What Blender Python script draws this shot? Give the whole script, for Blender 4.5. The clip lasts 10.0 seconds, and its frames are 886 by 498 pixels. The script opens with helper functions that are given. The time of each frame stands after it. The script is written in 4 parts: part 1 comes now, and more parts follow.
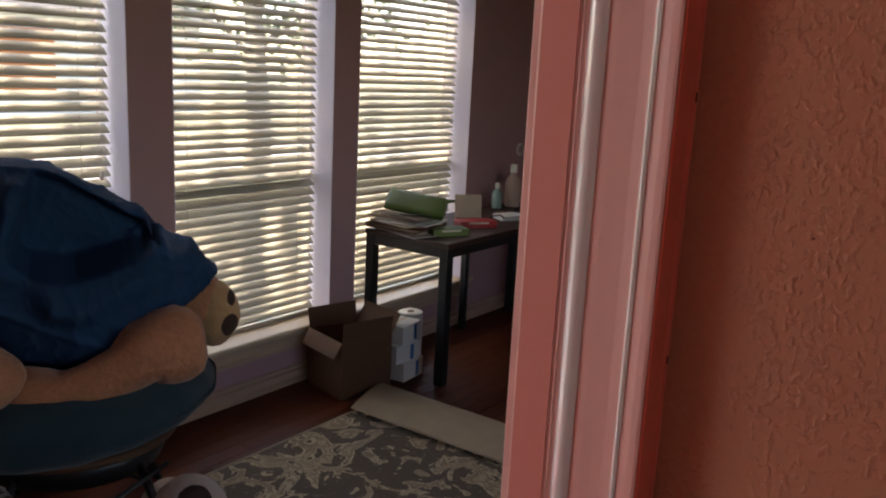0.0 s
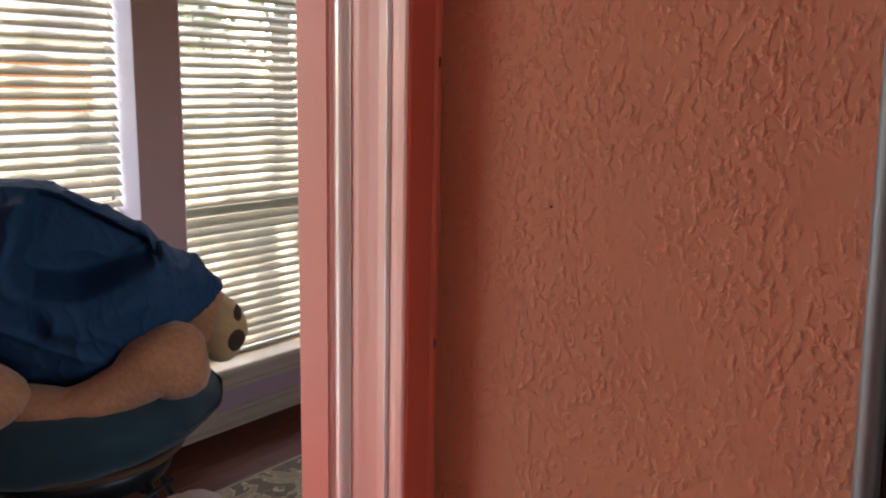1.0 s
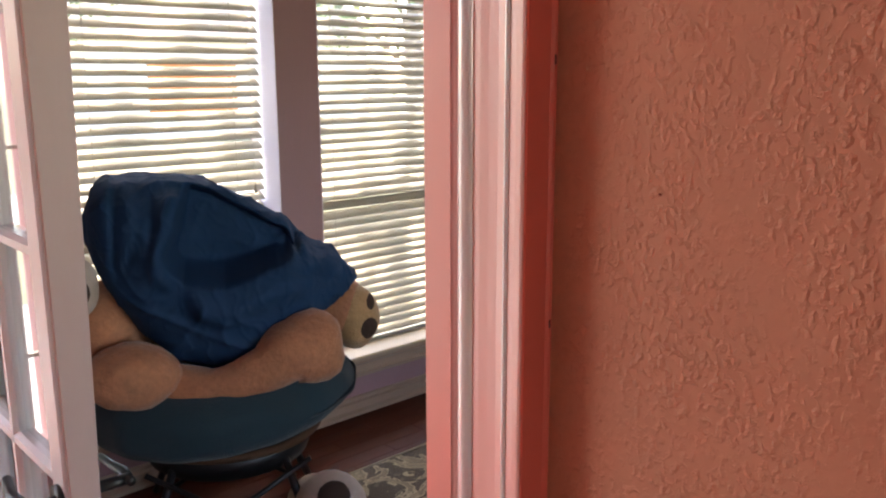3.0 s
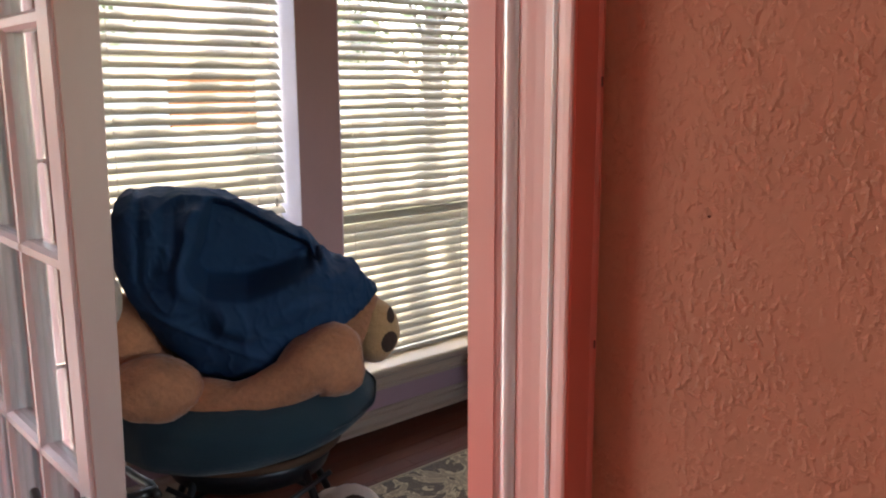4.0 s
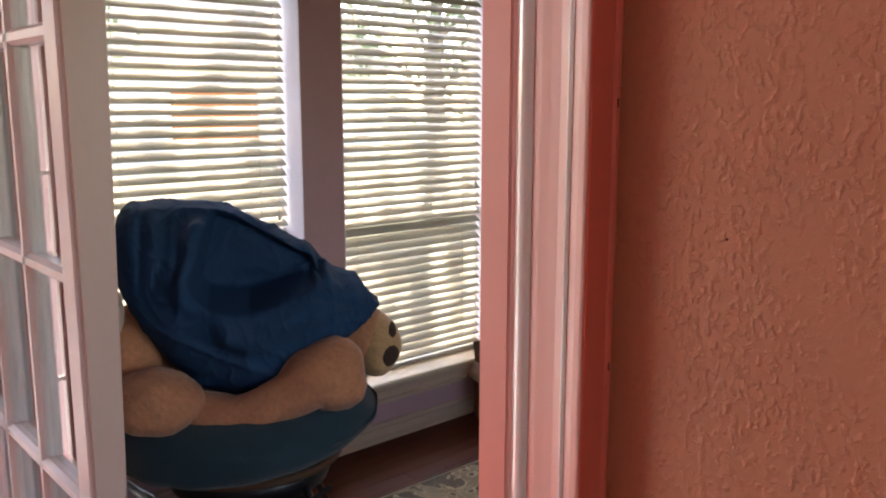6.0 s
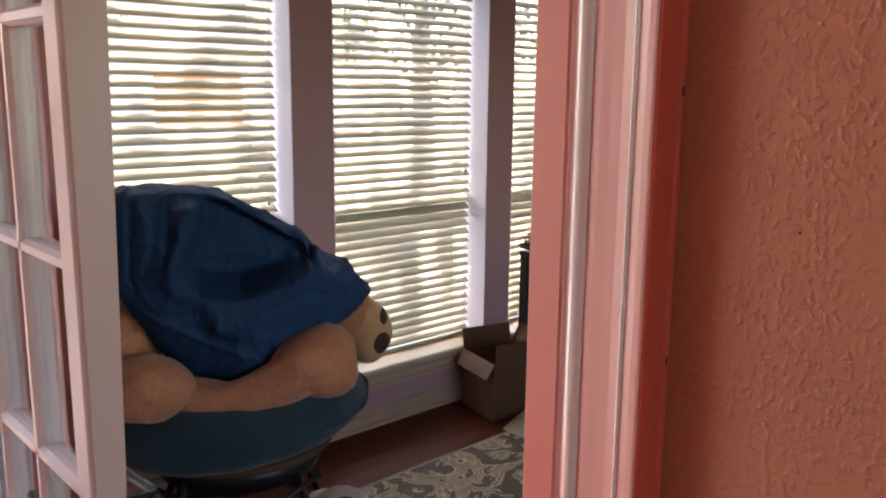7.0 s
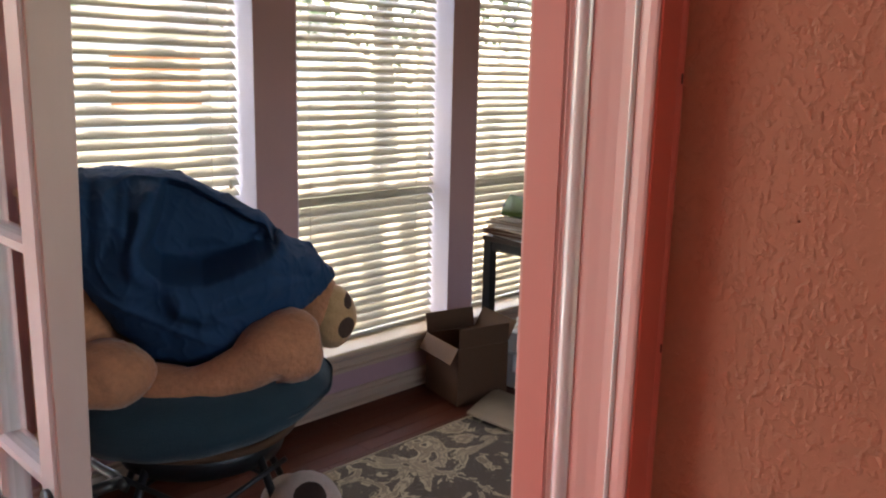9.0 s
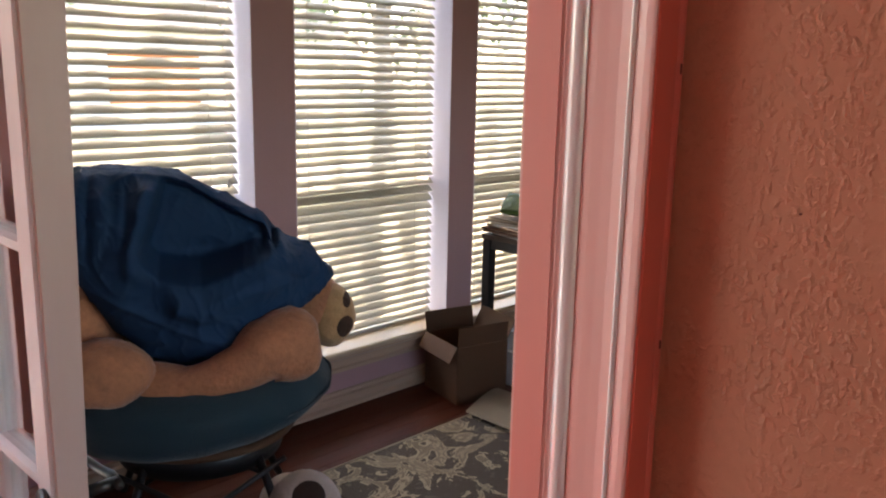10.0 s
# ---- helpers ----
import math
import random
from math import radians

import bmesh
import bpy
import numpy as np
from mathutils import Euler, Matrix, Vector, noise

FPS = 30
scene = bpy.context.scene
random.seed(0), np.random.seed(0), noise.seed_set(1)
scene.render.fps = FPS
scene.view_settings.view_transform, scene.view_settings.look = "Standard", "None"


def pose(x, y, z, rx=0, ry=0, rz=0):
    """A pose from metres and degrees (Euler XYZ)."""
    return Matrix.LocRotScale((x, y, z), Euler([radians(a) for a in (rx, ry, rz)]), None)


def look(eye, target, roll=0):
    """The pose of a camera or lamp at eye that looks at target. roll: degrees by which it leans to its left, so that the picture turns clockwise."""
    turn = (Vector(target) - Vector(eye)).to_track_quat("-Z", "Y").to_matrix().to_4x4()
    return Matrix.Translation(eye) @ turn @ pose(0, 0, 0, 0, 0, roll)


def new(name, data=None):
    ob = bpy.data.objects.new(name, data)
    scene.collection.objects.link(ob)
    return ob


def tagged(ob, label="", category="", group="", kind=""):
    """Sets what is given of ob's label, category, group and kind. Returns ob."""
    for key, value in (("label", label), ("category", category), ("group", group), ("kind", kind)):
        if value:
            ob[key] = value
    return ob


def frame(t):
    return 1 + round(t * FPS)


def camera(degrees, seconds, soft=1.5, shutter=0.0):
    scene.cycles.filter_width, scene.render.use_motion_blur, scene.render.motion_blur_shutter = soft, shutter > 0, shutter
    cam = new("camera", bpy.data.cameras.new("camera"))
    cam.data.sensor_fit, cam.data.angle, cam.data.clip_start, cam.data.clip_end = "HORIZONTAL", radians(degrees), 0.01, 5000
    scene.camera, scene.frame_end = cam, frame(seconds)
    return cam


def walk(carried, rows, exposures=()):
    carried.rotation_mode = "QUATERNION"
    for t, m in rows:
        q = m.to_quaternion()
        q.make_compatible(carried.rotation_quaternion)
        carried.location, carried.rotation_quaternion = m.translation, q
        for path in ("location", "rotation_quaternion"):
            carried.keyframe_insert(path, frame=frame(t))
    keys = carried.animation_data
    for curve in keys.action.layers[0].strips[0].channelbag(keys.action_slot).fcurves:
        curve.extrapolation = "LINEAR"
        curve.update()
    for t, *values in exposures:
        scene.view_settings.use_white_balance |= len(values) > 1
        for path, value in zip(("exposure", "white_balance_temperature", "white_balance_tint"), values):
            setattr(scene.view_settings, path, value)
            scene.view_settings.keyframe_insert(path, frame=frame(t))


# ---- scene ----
cam = camera(55.6, 10.0, soft=2.1)
PATH = [
    (0, (0.0405, 0.180, 1.591), (1.631, 1.317, 1.173), 2.9),
    (0.5, (0.066, 0.132, 1.590), (1.644, 1.294, 1.191), 2),
    (1, (0.121, 0.098, 1.577), (1.665, 1.31, 1.192), 1.2),
    (1.5, (0.134, 0.075, 1.574), (1.625, 1.362, 1.227), 1.7),
    (2, (0.133, 0.076, 1.576), (1.543, 1.457, 1.254), 0.4),
    (2.5, (0.116, 0.073, 1.575), (1.475, 1.491, 1.197), 0.1),
    (3, (0.106, 0.078, 1.579), (1.438, 1.513, 1.174), -0.2),
    (4.5, (0.094, 0.085, 1.583), (1.394, 1.563, 1.231), -0.3),
    (5, (0.096, 0.084, 1.584), (1.396, 1.564, 1.242), -0.3),
    (6.5, (0.088, 0.101, 1.585), (1.405, 1.565, 1.235), 0.4),
    (7, (0.078, 0.117, 1.585), (1.412, 1.559, 1.211), 0.6),
    (7.5, (0.069, 0.13, 1.586), (1.417, 1.555, 1.197), 0.8),
    (8, (0.067, 0.137, 1.584), (1.437, 1.539, 1.185), 1.3),
    (8.5, (0.066, 0.133, 1.586), (1.456, 1.513, 1.178), 1.3),
    (9, (0.071, 0.13, 1.585), (1.467, 1.502, 1.176), 1.3),
    (9.5, (0.075, 0.128, 1.584), (1.47, 1.502, 1.174), 1.1),
    (10, (0.077, 0.133, 1.582), (1.474, 1.504, 1.170), 1.2),
]
WARM, TINT = 7900, 15
EXPOSURES = [(t, e - 0.8, WARM, TINT) for t, e in ((0, 3.4), (0.5, 3.6), (1, 4.2), (1.5, 4.75), (2, 4.75), (2.5, 4.7), (3, 4.5), (4.5, 4.25), (5, 4.25), (6.5, 4.25), (7.5, 4.25), (10, 4.25))]
walk(cam, [(t, look(eye, target, roll)) for t, eye, target, roll in PATH], EXPOSURES)

# ---- light ----
world = bpy.data.worlds.new("sky")
scene.world = world
world.use_nodes = True
wn = world.node_tree
sky = wn.nodes.new("ShaderNodeTexSky")
sky.sky_type = "NISHITA"
sky.sun_disc = False
sky.sun_elevation, sky.sun_rotation = radians(66), radians(17)
wn.links.new(sky.outputs[0], wn.nodes["Background"].inputs[0])
wn.nodes["Background"].inputs[1].default_value = 0.15


def lamp(name, kind, m, energy, color=(1, 1, 1), size=None, size_y=None, angle=None):
    data = bpy.data.lights.new(name, kind)
    data.energy, data.color = energy, color
    if size:
        data.shape, data.size, data.size_y = "RECTANGLE", size, size_y
    if angle:
        data.angle = radians(angle)
    ob = new(name, data)
    ob.matrix_world = m
    return ob


# the sun stands high before the windows
lamp("sun", "SUN", look((2.9, 9.56, 22.4), (0, 0, 0)), 1.8, (1.0, 0.95, 0.86), angle=0.6)
# fill lamp added in the unseen hall entrance, standing in for daylight
lamp("entry_fill_light", "AREA", look((-1.4, 3.2, 1.15), (-0.8, 1.0, 0.0)), 1.2, (0.74, 0.88, 1.0), 0.6, 2.0)


# ---- materials ----
def ramp(nt, fac, stops):
    n = nt.nodes.new("ShaderNodeValToRGB")
    while len(n.color_ramp.elements) < len(stops):
        n.color_ramp.elements.new(0.5)
    for e, (p, c) in zip(n.color_ramp.elements, stops):
        e.position, e.color = p, (*c, 1)
    nt.links.new(fac, n.inputs[0])
    return n.outputs[0]


def tex_noise(nt, co, scale, detail=4, rough=0.55, dist=0.0):
    n = nt.nodes.new("ShaderNodeTexNoise")
    n.inputs["Scale"].default_value, n.inputs["Detail"].default_value = scale, detail
    n.inputs["Roughness"].default_value, n.inputs["Distortion"].default_value = rough, dist
    nt.links.new(co, n.inputs["Vector"])
    return n.outputs["Fac"]


def tone(c, k):
    return tuple(min(1, v * k) for v in c)


def material(name, color, rough=0.6, metal=0.0, vary=0.12, grain=60, big=4, bump=0.15, depth=0.002, stretch=(1, 1, 1),
             sheen=0.0, per_object=0.0, coat=0.0, spec=0.5):
    """Painted, woven or wooden surface: two scales of tone, fine relief, uneven gloss."""
    m = bpy.data.materials.new(name)
    m.use_nodes = True
    nt = m.node_tree
    b = nt.nodes["Principled BSDF"]
    co = nt.nodes.new("ShaderNodeTexCoord").outputs["Object"]
    if stretch != (1, 1, 1):
        mp = nt.nodes.new("ShaderNodeMapping")
        mp.inputs["Scale"].default_value = stretch
        nt.links.new(co, mp.inputs[0])
        co = mp.outputs[0]
    a, g = tex_noise(nt, co, big, 3), tex_noise(nt, co, grain, 5)
    mix = nt.nodes.new("ShaderNodeMath")
    mix.operation = "MULTIPLY_ADD"
    nt.links.new(a, mix.inputs[0])
    mix.inputs[1].default_value = 0.6
    half = nt.nodes.new("ShaderNodeMath")
    half.operation = "MULTIPLY"
    nt.links.new(g, half.inputs[0])
    half.inputs[1].default_value = 0.4
    nt.links.new(half.outputs[0], mix.inputs[2])
    col = ramp(nt, mix.outputs[0], [(0.25, tone(color, 1 - vary)), (0.75, tone(color, 1 + vary))])
    if per_object:
        info = nt.nodes.new("ShaderNodeObjectInfo")
        hsv = nt.nodes.new("ShaderNodeHueSaturation")
        mr = nt.nodes.new("ShaderNodeMapRange")
        mr.inputs["To Min"].default_value, mr.inputs["To Max"].default_value = 1 - per_object, 1 + per_object
        nt.links.new(info.outputs["Random"], mr.inputs["Value"])
        nt.links.new(mr.outputs[0], hsv.inputs["Value"])
        nt.links.new(col, hsv.inputs["Color"])
        col = hsv.outputs[0]
    nt.links.new(col, b.inputs["Base Color"])
    rr = nt.nodes.new("ShaderNodeMapRange")
    rr.inputs["To Min"].default_value, rr.inputs["To Max"].default_value = max(0.02, rough - 0.1), min(1, rough + 0.1)
    nt.links.new(a, rr.inputs["Value"])
    nt.links.new(rr.outputs[0], b.inputs["Roughness"])
    b.inputs["Metallic"].default_value = metal
    b.inputs["Specular IOR Level"].default_value = spec
    b.inputs["Coat Weight"].default_value = coat
    b.inputs["Coat Roughness"].default_value = 0.12
    if sheen:
        b.inputs["Sheen Weight"].default_value = sheen
        b.inputs["Sheen Roughness"].default_value = 0.4
    if bump:
        bp = nt.nodes.new("ShaderNodeBump")
        bp.inputs["Strength"].default_value, bp.inputs["Distance"].default_value = bump, depth
        nt.links.new(g, bp.inputs["Height"])
        nt.links.new(bp.outputs[0], b.inputs["Normal"])
    return m


def stucco(name, color, strength, depth):
    """Hand-trowelled plaster: flattened blobs with sharp worn rims over a fine grain."""
    m = material(name, color, 0.7, vary=0.09, grain=240, big=9, bump=0, spec=0.25)
    nt = m.node_tree
    b = nt.nodes["Principled BSDF"]
    co = nt.nodes.new("ShaderNodeTexCoord").outputs["Object"]
    mp = nt.nodes.new("ShaderNodeMapping")
    mp.inputs["Scale"].default_value = (1, 1, 0.78)
    nt.links.new(co, mp.inputs[0])
    blobs = tex_noise(nt, mp.outputs[0], 330, 3.0, 0.5, 0.1)
    cut = nt.nodes.new("ShaderNodeMapRange")
    cut.interpolation_type = "SMOOTHSTEP"
    cut.inputs["From Min"].default_value, cut.inputs["From Max"].default_value = 0.44, 0.74
    nt.links.new(blobs, cut.inputs["Value"])
    patch = nt.nodes.new("ShaderNodeMapRange")
    patch.inputs["From Min"].default_value, patch.inputs["From Max"].default_value = 0.30, 0.58
    nt.links.new(tex_noise(nt, co, 22, 2), patch.inputs["Value"])
    keep = nt.nodes.new("ShaderNodeMath")
    keep.operation = "MULTIPLY"
    nt.links.new(cut.outputs[0], keep.inputs[0])
    nt.links.new(patch.outputs[0], keep.inputs[1])
    fine = tex_noise(nt, co, 260, 3)
    add = nt.nodes.new("ShaderNodeMath")
    add.operation = "MULTIPLY_ADD"
    nt.links.new(fine, add.inputs[0])
    add.inputs[1].default_value = 0.12
    nt.links.new(keep.outputs[0], add.inputs[2])
    bp = nt.nodes.new("ShaderNodeBump")
    bp.inputs["Strength"].default_value, bp.inputs["Distance"].default_value = strength, depth
    nt.links.new(add.outputs[0], bp.inputs["Height"])
    nt.links.new(bp.outputs[0], b.inputs["Normal"])
    return m


def slat_material():
    """Cream faux-wood slats that let a little daylight through."""
    m = material("slat_cream", (0.60, 0.56, 0.47), 0.38, vary=0.05, grain=90, stretch=(0.1, 1, 1), bump=0.1, depth=0.0005)
    nt = m.node_tree
    b, out = nt.nodes["Principled BSDF"], nt.nodes["Material Output"]
    t = nt.nodes.new("ShaderNodeBsdfTranslucent")
    t.inputs[0].default_value = (0.82, 0.74, 0.58, 1)
    mx = nt.nodes.new("ShaderNodeMixShader")
    mx.inputs[0].default_value = 0.05
    nt.links.new(b.outputs[0], mx.inputs[1])
    nt.links.new(t.outputs[0], mx.inputs[2])
    nt.links.new(mx.outputs[0], out.inputs[0])
    return m


def glass_material():
    m = bpy.data.materials.new("clear_glass")
    m.use_nodes = True
    b = m.node_tree.nodes["Principled BSDF"]
    b.inputs["Base Color"].default_value = (1, 1, 1, 1)
    b.inputs["Roughness"].default_value = 0.0
    b.inputs["Transmission Weight"].default_value = 1.0
    b.inputs["IOR"].default_value = 1.45
    return m


def rug_material():
    """Grey-brown rug with pale outlined flowers and leaves."""
    m = material("rug_floral", (0.074, 0.051, 0.032), 0.95, vary=0.15, grain=420, big=6, bump=0.6, depth=0.003, sheen=0.15)
    nt = m.node_tree
    b = nt.nodes["Principled BSDF"]
    base = b.inputs["Base Color"].links[0].from_socket
    co = nt.nodes.new("ShaderNodeTexCoord").outputs["Object"]
    f = tex_noise(nt, co, 6.6, 3.2, 0.55, 1.5)
    petals = ramp(nt, f, [(0.0, (0, 0, 0)), (0.50, (0, 0, 0)), (0.515, (1, 1, 1)), (0.545, (0.85, 0.85, 0.85)), (0.56, (0.28, 0.28, 0.28)),
                          (0.62, (0.5, 0.5, 0.5)), (0.64, (0.9, 0.9, 0.9)), (0.67, (0.45, 0.45, 0.45))])
    f2 = tex_noise(nt, co, 17, 2.5, 0.5, 2.2)
    leaves = ramp(nt, f2, [(0.0, (0.35, 0.35, 0.35)), (0.36, (0.3, 0.3, 0.3)), (0.39, (0, 0, 0)), (1, (0, 0, 0))])
    mx = nt.nodes.new("ShaderNodeMixRGB")
    nt.links.new(petals, mx.inputs[0])
    nt.links.new(base, mx.inputs[1])
    mx.inputs[2].default_value = (0.47, 0.37, 0.24, 1)
    mx2 = nt.nodes.new("ShaderNodeMixRGB")
    nt.links.new(leaves, mx2.inputs[0])
    nt.links.new(mx.outputs[0], mx2.inputs[1])
    mx2.inputs[2].default_value = (0.30, 0.24, 0.16, 1)
    nt.links.new(mx2.outputs[0], b.inputs["Base Color"])
    return m


M_ORANGE = stucco("orange_plaster", (0.455, 0.216, 0.147), 0.36, 0.003)
# Overpainted edge, reddened and brightened to hold the bounced red glow.
M_EDGE = material("red_orange_glow_paint", (0.64, 0.135, 0.10), 0.4, vary=0.08, grain=40, bump=0.2, depth=0.001)
M_MAUVE = material("mauve_wall_paint", (0.52, 0.315, 0.33), 0.6, vary=0.05, grain=180, big=3, bump=0.25, depth=0.002)
M_WHITE = material("white_trim_paint", (0.78, 0.75, 0.73), 0.3, vary=0.04, grain=50, big=6, bump=0.12, depth=0.001, stretch=(1, 1, 0.25))
# White casing; the pink of the red hall bounce is put into its colour.
M_CASING = material("pinkish_white_casing", (0.69, 0.418, 0.402), 0.45, vary=0.03, grain=60, big=8, bump=0.02, depth=0.0004, stretch=(1, 1, 0.08), coat=0.12)
# Redder casing paint: the reflected red on the inner band, held in colour.
M_BAND = material("red_reflection_band", (0.66, 0.275, 0.255), 0.42, vary=0.05, grain=60, big=8, bump=0.02, depth=0.0004, stretch=(1, 1, 0.08), coat=0.12)
# Bluish-white base colour carries the highlight along the glossy beads.
M_BEAD = material("bead_highlight_white", (0.82, 0.87, 0.94), 0.13, vary=0.02, grain=60, big=8, bump=0.01, depth=0.0003, stretch=(1, 1, 0.08), coat=1.0)
# White reveals with their lavender daylight glow put into the colour.
M_REVEAL = material("reveal_glow_paint", (0.84, 0.77, 0.88), 0.4, vary=0.03, grain=50, big=6, bump=0.1, depth=0.001)
M_SILL = material("cream_sill_paint", (0.66, 0.52, 0.37), 0.35, vary=0.06, grain=50, big=6, bump=0.12, depth=0.001, stretch=(0.2, 1, 1))
M_TRIM = material("pinkish_trim_paint", (0.56, 0.40, 0.29), 0.35, vary=0.06, grain=50, big=6, bump=0.12, depth=0.001, stretch=(0.2, 1, 1))
M_LEAFPAINT = material("worn_offwhite_paint", (0.64, 0.63, 0.66), 0.22, vary=0.07, grain=50, big=6, bump=0.14, depth=0.001, stretch=(1, 1, 0.2))
# Leaf paint darkened and pinkened for the edge that faces away from daylight.
M_LEAFEDGE = material("pink_shade_paint", (0.54, 0.41, 0.385), 0.4, vary=0.06, grain=50, big=6, bump=0.1, depth=0.001, stretch=(1, 1, 0.2))
M_CEIL = material("ceiling_white", (0.75, 0.73, 0.71), 0.8, grain=120, bump=0.4)
M_FLOOR = material("dark_red_wood", (0.085, 0.022, 0.011), 0.45, vary=0.25, grain=26, big=5, bump=0.12, depth=0.001, stretch=(0.12, 1, 1), per_object=0.12, spec=0.07)
# The hall floor is unseen; its red is chosen to throw red light upwards.
M_HALLFLOOR = material("red_bounce_floor", (0.54, 0.055, 0.035), 0.4, vary=0.12, grain=30)
M_SLAT = slat_material()
M_CORD = material("cord_cream", (0.7, 0.66, 0.56), 0.8, grain=300)
M_GLASS = glass_material()
M_BLACK = material("black_metal", (0.012, 0.012, 0.013), 0.4, vary=0.2, grain=80)
M_TOP = material("dark_walnut_top", (0.05, 0.028, 0.02), 0.5, vary=0.3, grain=24, stretch=(0.15, 1, 1))
M_BLANKET = material("navy_cotton", (0.016, 0.051, 0.120), 0.8, vary=0.16, grain=520, big=7, bump=0.35, depth=0.0015, sheen=0.0, spec=0.15)
M_TEAL = material("teal_plush", (0.018, 0.047, 0.062), 0.9, vary=0.22, grain=240, big=7, bump=0.7, depth=0.005, sheen=0.25)
M_FUR = material("tan_fur", (0.52, 0.215, 0.112), 0.95, vary=0.3, grain=55, big=16, bump=0.8, depth=0.008, sheen=0.3)
M_CREAM = material("cream_fur", (0.62, 0.36, 0.17), 0.95, vary=0.12, grain=170, big=12, bump=0.8, depth=0.006, sheen=0.3)
M_PLUSH = material("pale_plush", (0.66, 0.52, 0.43), 0.95, vary=0.12, grain=170, big=12, bump=0.8, depth=0.006, sheen=0.3)
M_BROWN = material("dark_brown_felt", (0.06, 0.03, 0.02), 0.85, vary=0.2, grain=240, bump=0.5)
M_CARD = material("brown_cardboard", (0.115, 0.053, 0.024), 0.8, vary=0.1, grain=110, big=5, stretch=(1, 1, 0.3))
M_RUG = rug_material()
M_BACKING = material("beige_rug_backing", (0.36, 0.285, 0.20), 0.95, vary=0.14, grain=330, big=9, bump=0.5)
M_PAPER = material("paper_white", (0.72, 0.70, 0.66), 0.75, vary=0.05, grain=60)
M_PAPER2 = material("paper_tan", (0.40, 0.31, 0.24), 0.8, vary=0.08, grain=60, per_object=0.3)
M_GREEN = material("green_vinyl", (0.075, 0.13, 0.028), 0.55, vary=0.15, grain=140, spec=0.2)
M_GREENBOX = material("green_card", (0.16, 0.25, 0.07), 0.5, grain=80)
M_RED = material("red_card", (0.42, 0.02, 0.025), 0.4, grain=80)
M_BLUE = material("blue_print", (0.02, 0.14, 0.36), 0.5, grain=80)
M_TANCARD = material("tan_card", (0.60, 0.48, 0.36), 0.7, grain=80)
M_SILVER = material("brushed_silver", (0.18, 0.225, 0.26), 0.6, 0.85, vary=0.1, grain=90, stretch=(1, 1, 0.1))
M_DARKPRINT = material("dark_print", (0.012, 0.006, 0.008), 0.2, vary=0.3, grain=30)
M_REDREFLECTION = material("red_reflection_tone", (0.42, 0.012, 0.015), 0.25, vary=0.3, grain=30)
M_BOTTLE_A = material("teal_bottle", (0.30, 0.42, 0.38), 0.25, grain=40)
M_BOTTLE_B = material("peach_bottle", (0.62, 0.44, 0.36), 0.3, grain=40)
M_OAK = material("light_oak", (0.55, 0.38, 0.18), 0.45, vary=0.2, grain=30, stretch=(1, 1, 0.12))
M_LAWN = material("lawn", (0.19, 0.19, 0.11), 0.95, vary=0.35, grain=25, big=0.6)
M_BRICKWALL = material("red_brown_brick", (0.42, 0.15, 0.05), 0.85, vary=0.2, grain=9)
M_ROOF = material("grey_shingle", (0.14, 0.13, 0.12), 0.9, vary=0.2, grain=6)
M_BARK = material("bark", (0.20, 0.165, 0.13), 0.95, vary=0.3, grain=20, stretch=(1, 1, 0.2), bump=0.8, depth=0.02)
M_LEAF = material("leaves", (0.12, 0.17, 0.07), 0.6, vary=0.4, grain=4, big=0.7, bump=0)
M_ROAD = material("pale_concrete", (0.52, 0.50, 0.46), 0.9, vary=0.1, grain=12)
M_SPECK = material("dark_speck", (0.12, 0.03, 0.02), 0.7)


# ---- mesh helpers ----
def box(bm, x0, x1, y0, y1, z0, z1, bevel=0.0, seg=1):
    vs = [bm.verts.new((x, y, z)) for x in (x0, x1) for y in (y0, y1) for z in (z0, z1)]
    fs = [bm.faces.new([vs[i] for i in q]) for q in ((0, 1, 3, 2), (4, 6, 7, 5), (0, 4, 5, 1), (2, 3, 7, 6), (0, 2, 6, 4), (1, 5, 7, 3))]
    if bevel:
        es = list({e for f in fs for e in f.edges})
        bmesh.ops.bevel(bm, geom=es, offset=bevel, segments=seg, affect="EDGES", profile=0.5)
    return bm


def boxes(*rows, bevel=0.0):
    bm = bmesh.new()
    for r in rows:
        box(bm, *r, bevel=bevel)
    return bm


def mesh_of(name, bm, mat, smooth=False):
    bmesh.ops.recalc_face_normals(bm, faces=bm.faces)
    me = bpy.data.meshes.new(name)
    if smooth:
        for f in bm.faces:
            f.smooth = True
    bm.to_mesh(me)
    bm.free()
    for m in mat if isinstance(mat, (list, tuple)) else (mat,):
        me.materials.append(m)
    return me


def part(name, bm, mat, parent, label="", smooth=False):
    ob = new(name, mesh_of(name, bm, mat, smooth))
    ob.parent = parent
    if label:
        tagged(ob, label)
    return ob


def thing(name, label, category, at=None, group="", kind=""):
    ob = new(name)
    if at is not None:
        ob.matrix_basis = at if isinstance(at, Matrix) else Matrix.Translation(at)
    return tagged(ob, label, category, group, kind)


def single(name, bm, mat, label, category, at=None, group="", kind="", smooth=False):
    ob = new(name, mesh_of(name, bm, mat, smooth))
    if at is not None:
        ob.matrix_basis = at if isinstance(at, Matrix) else Matrix.Translation(at)
    return tagged(ob, label, category, group, kind)


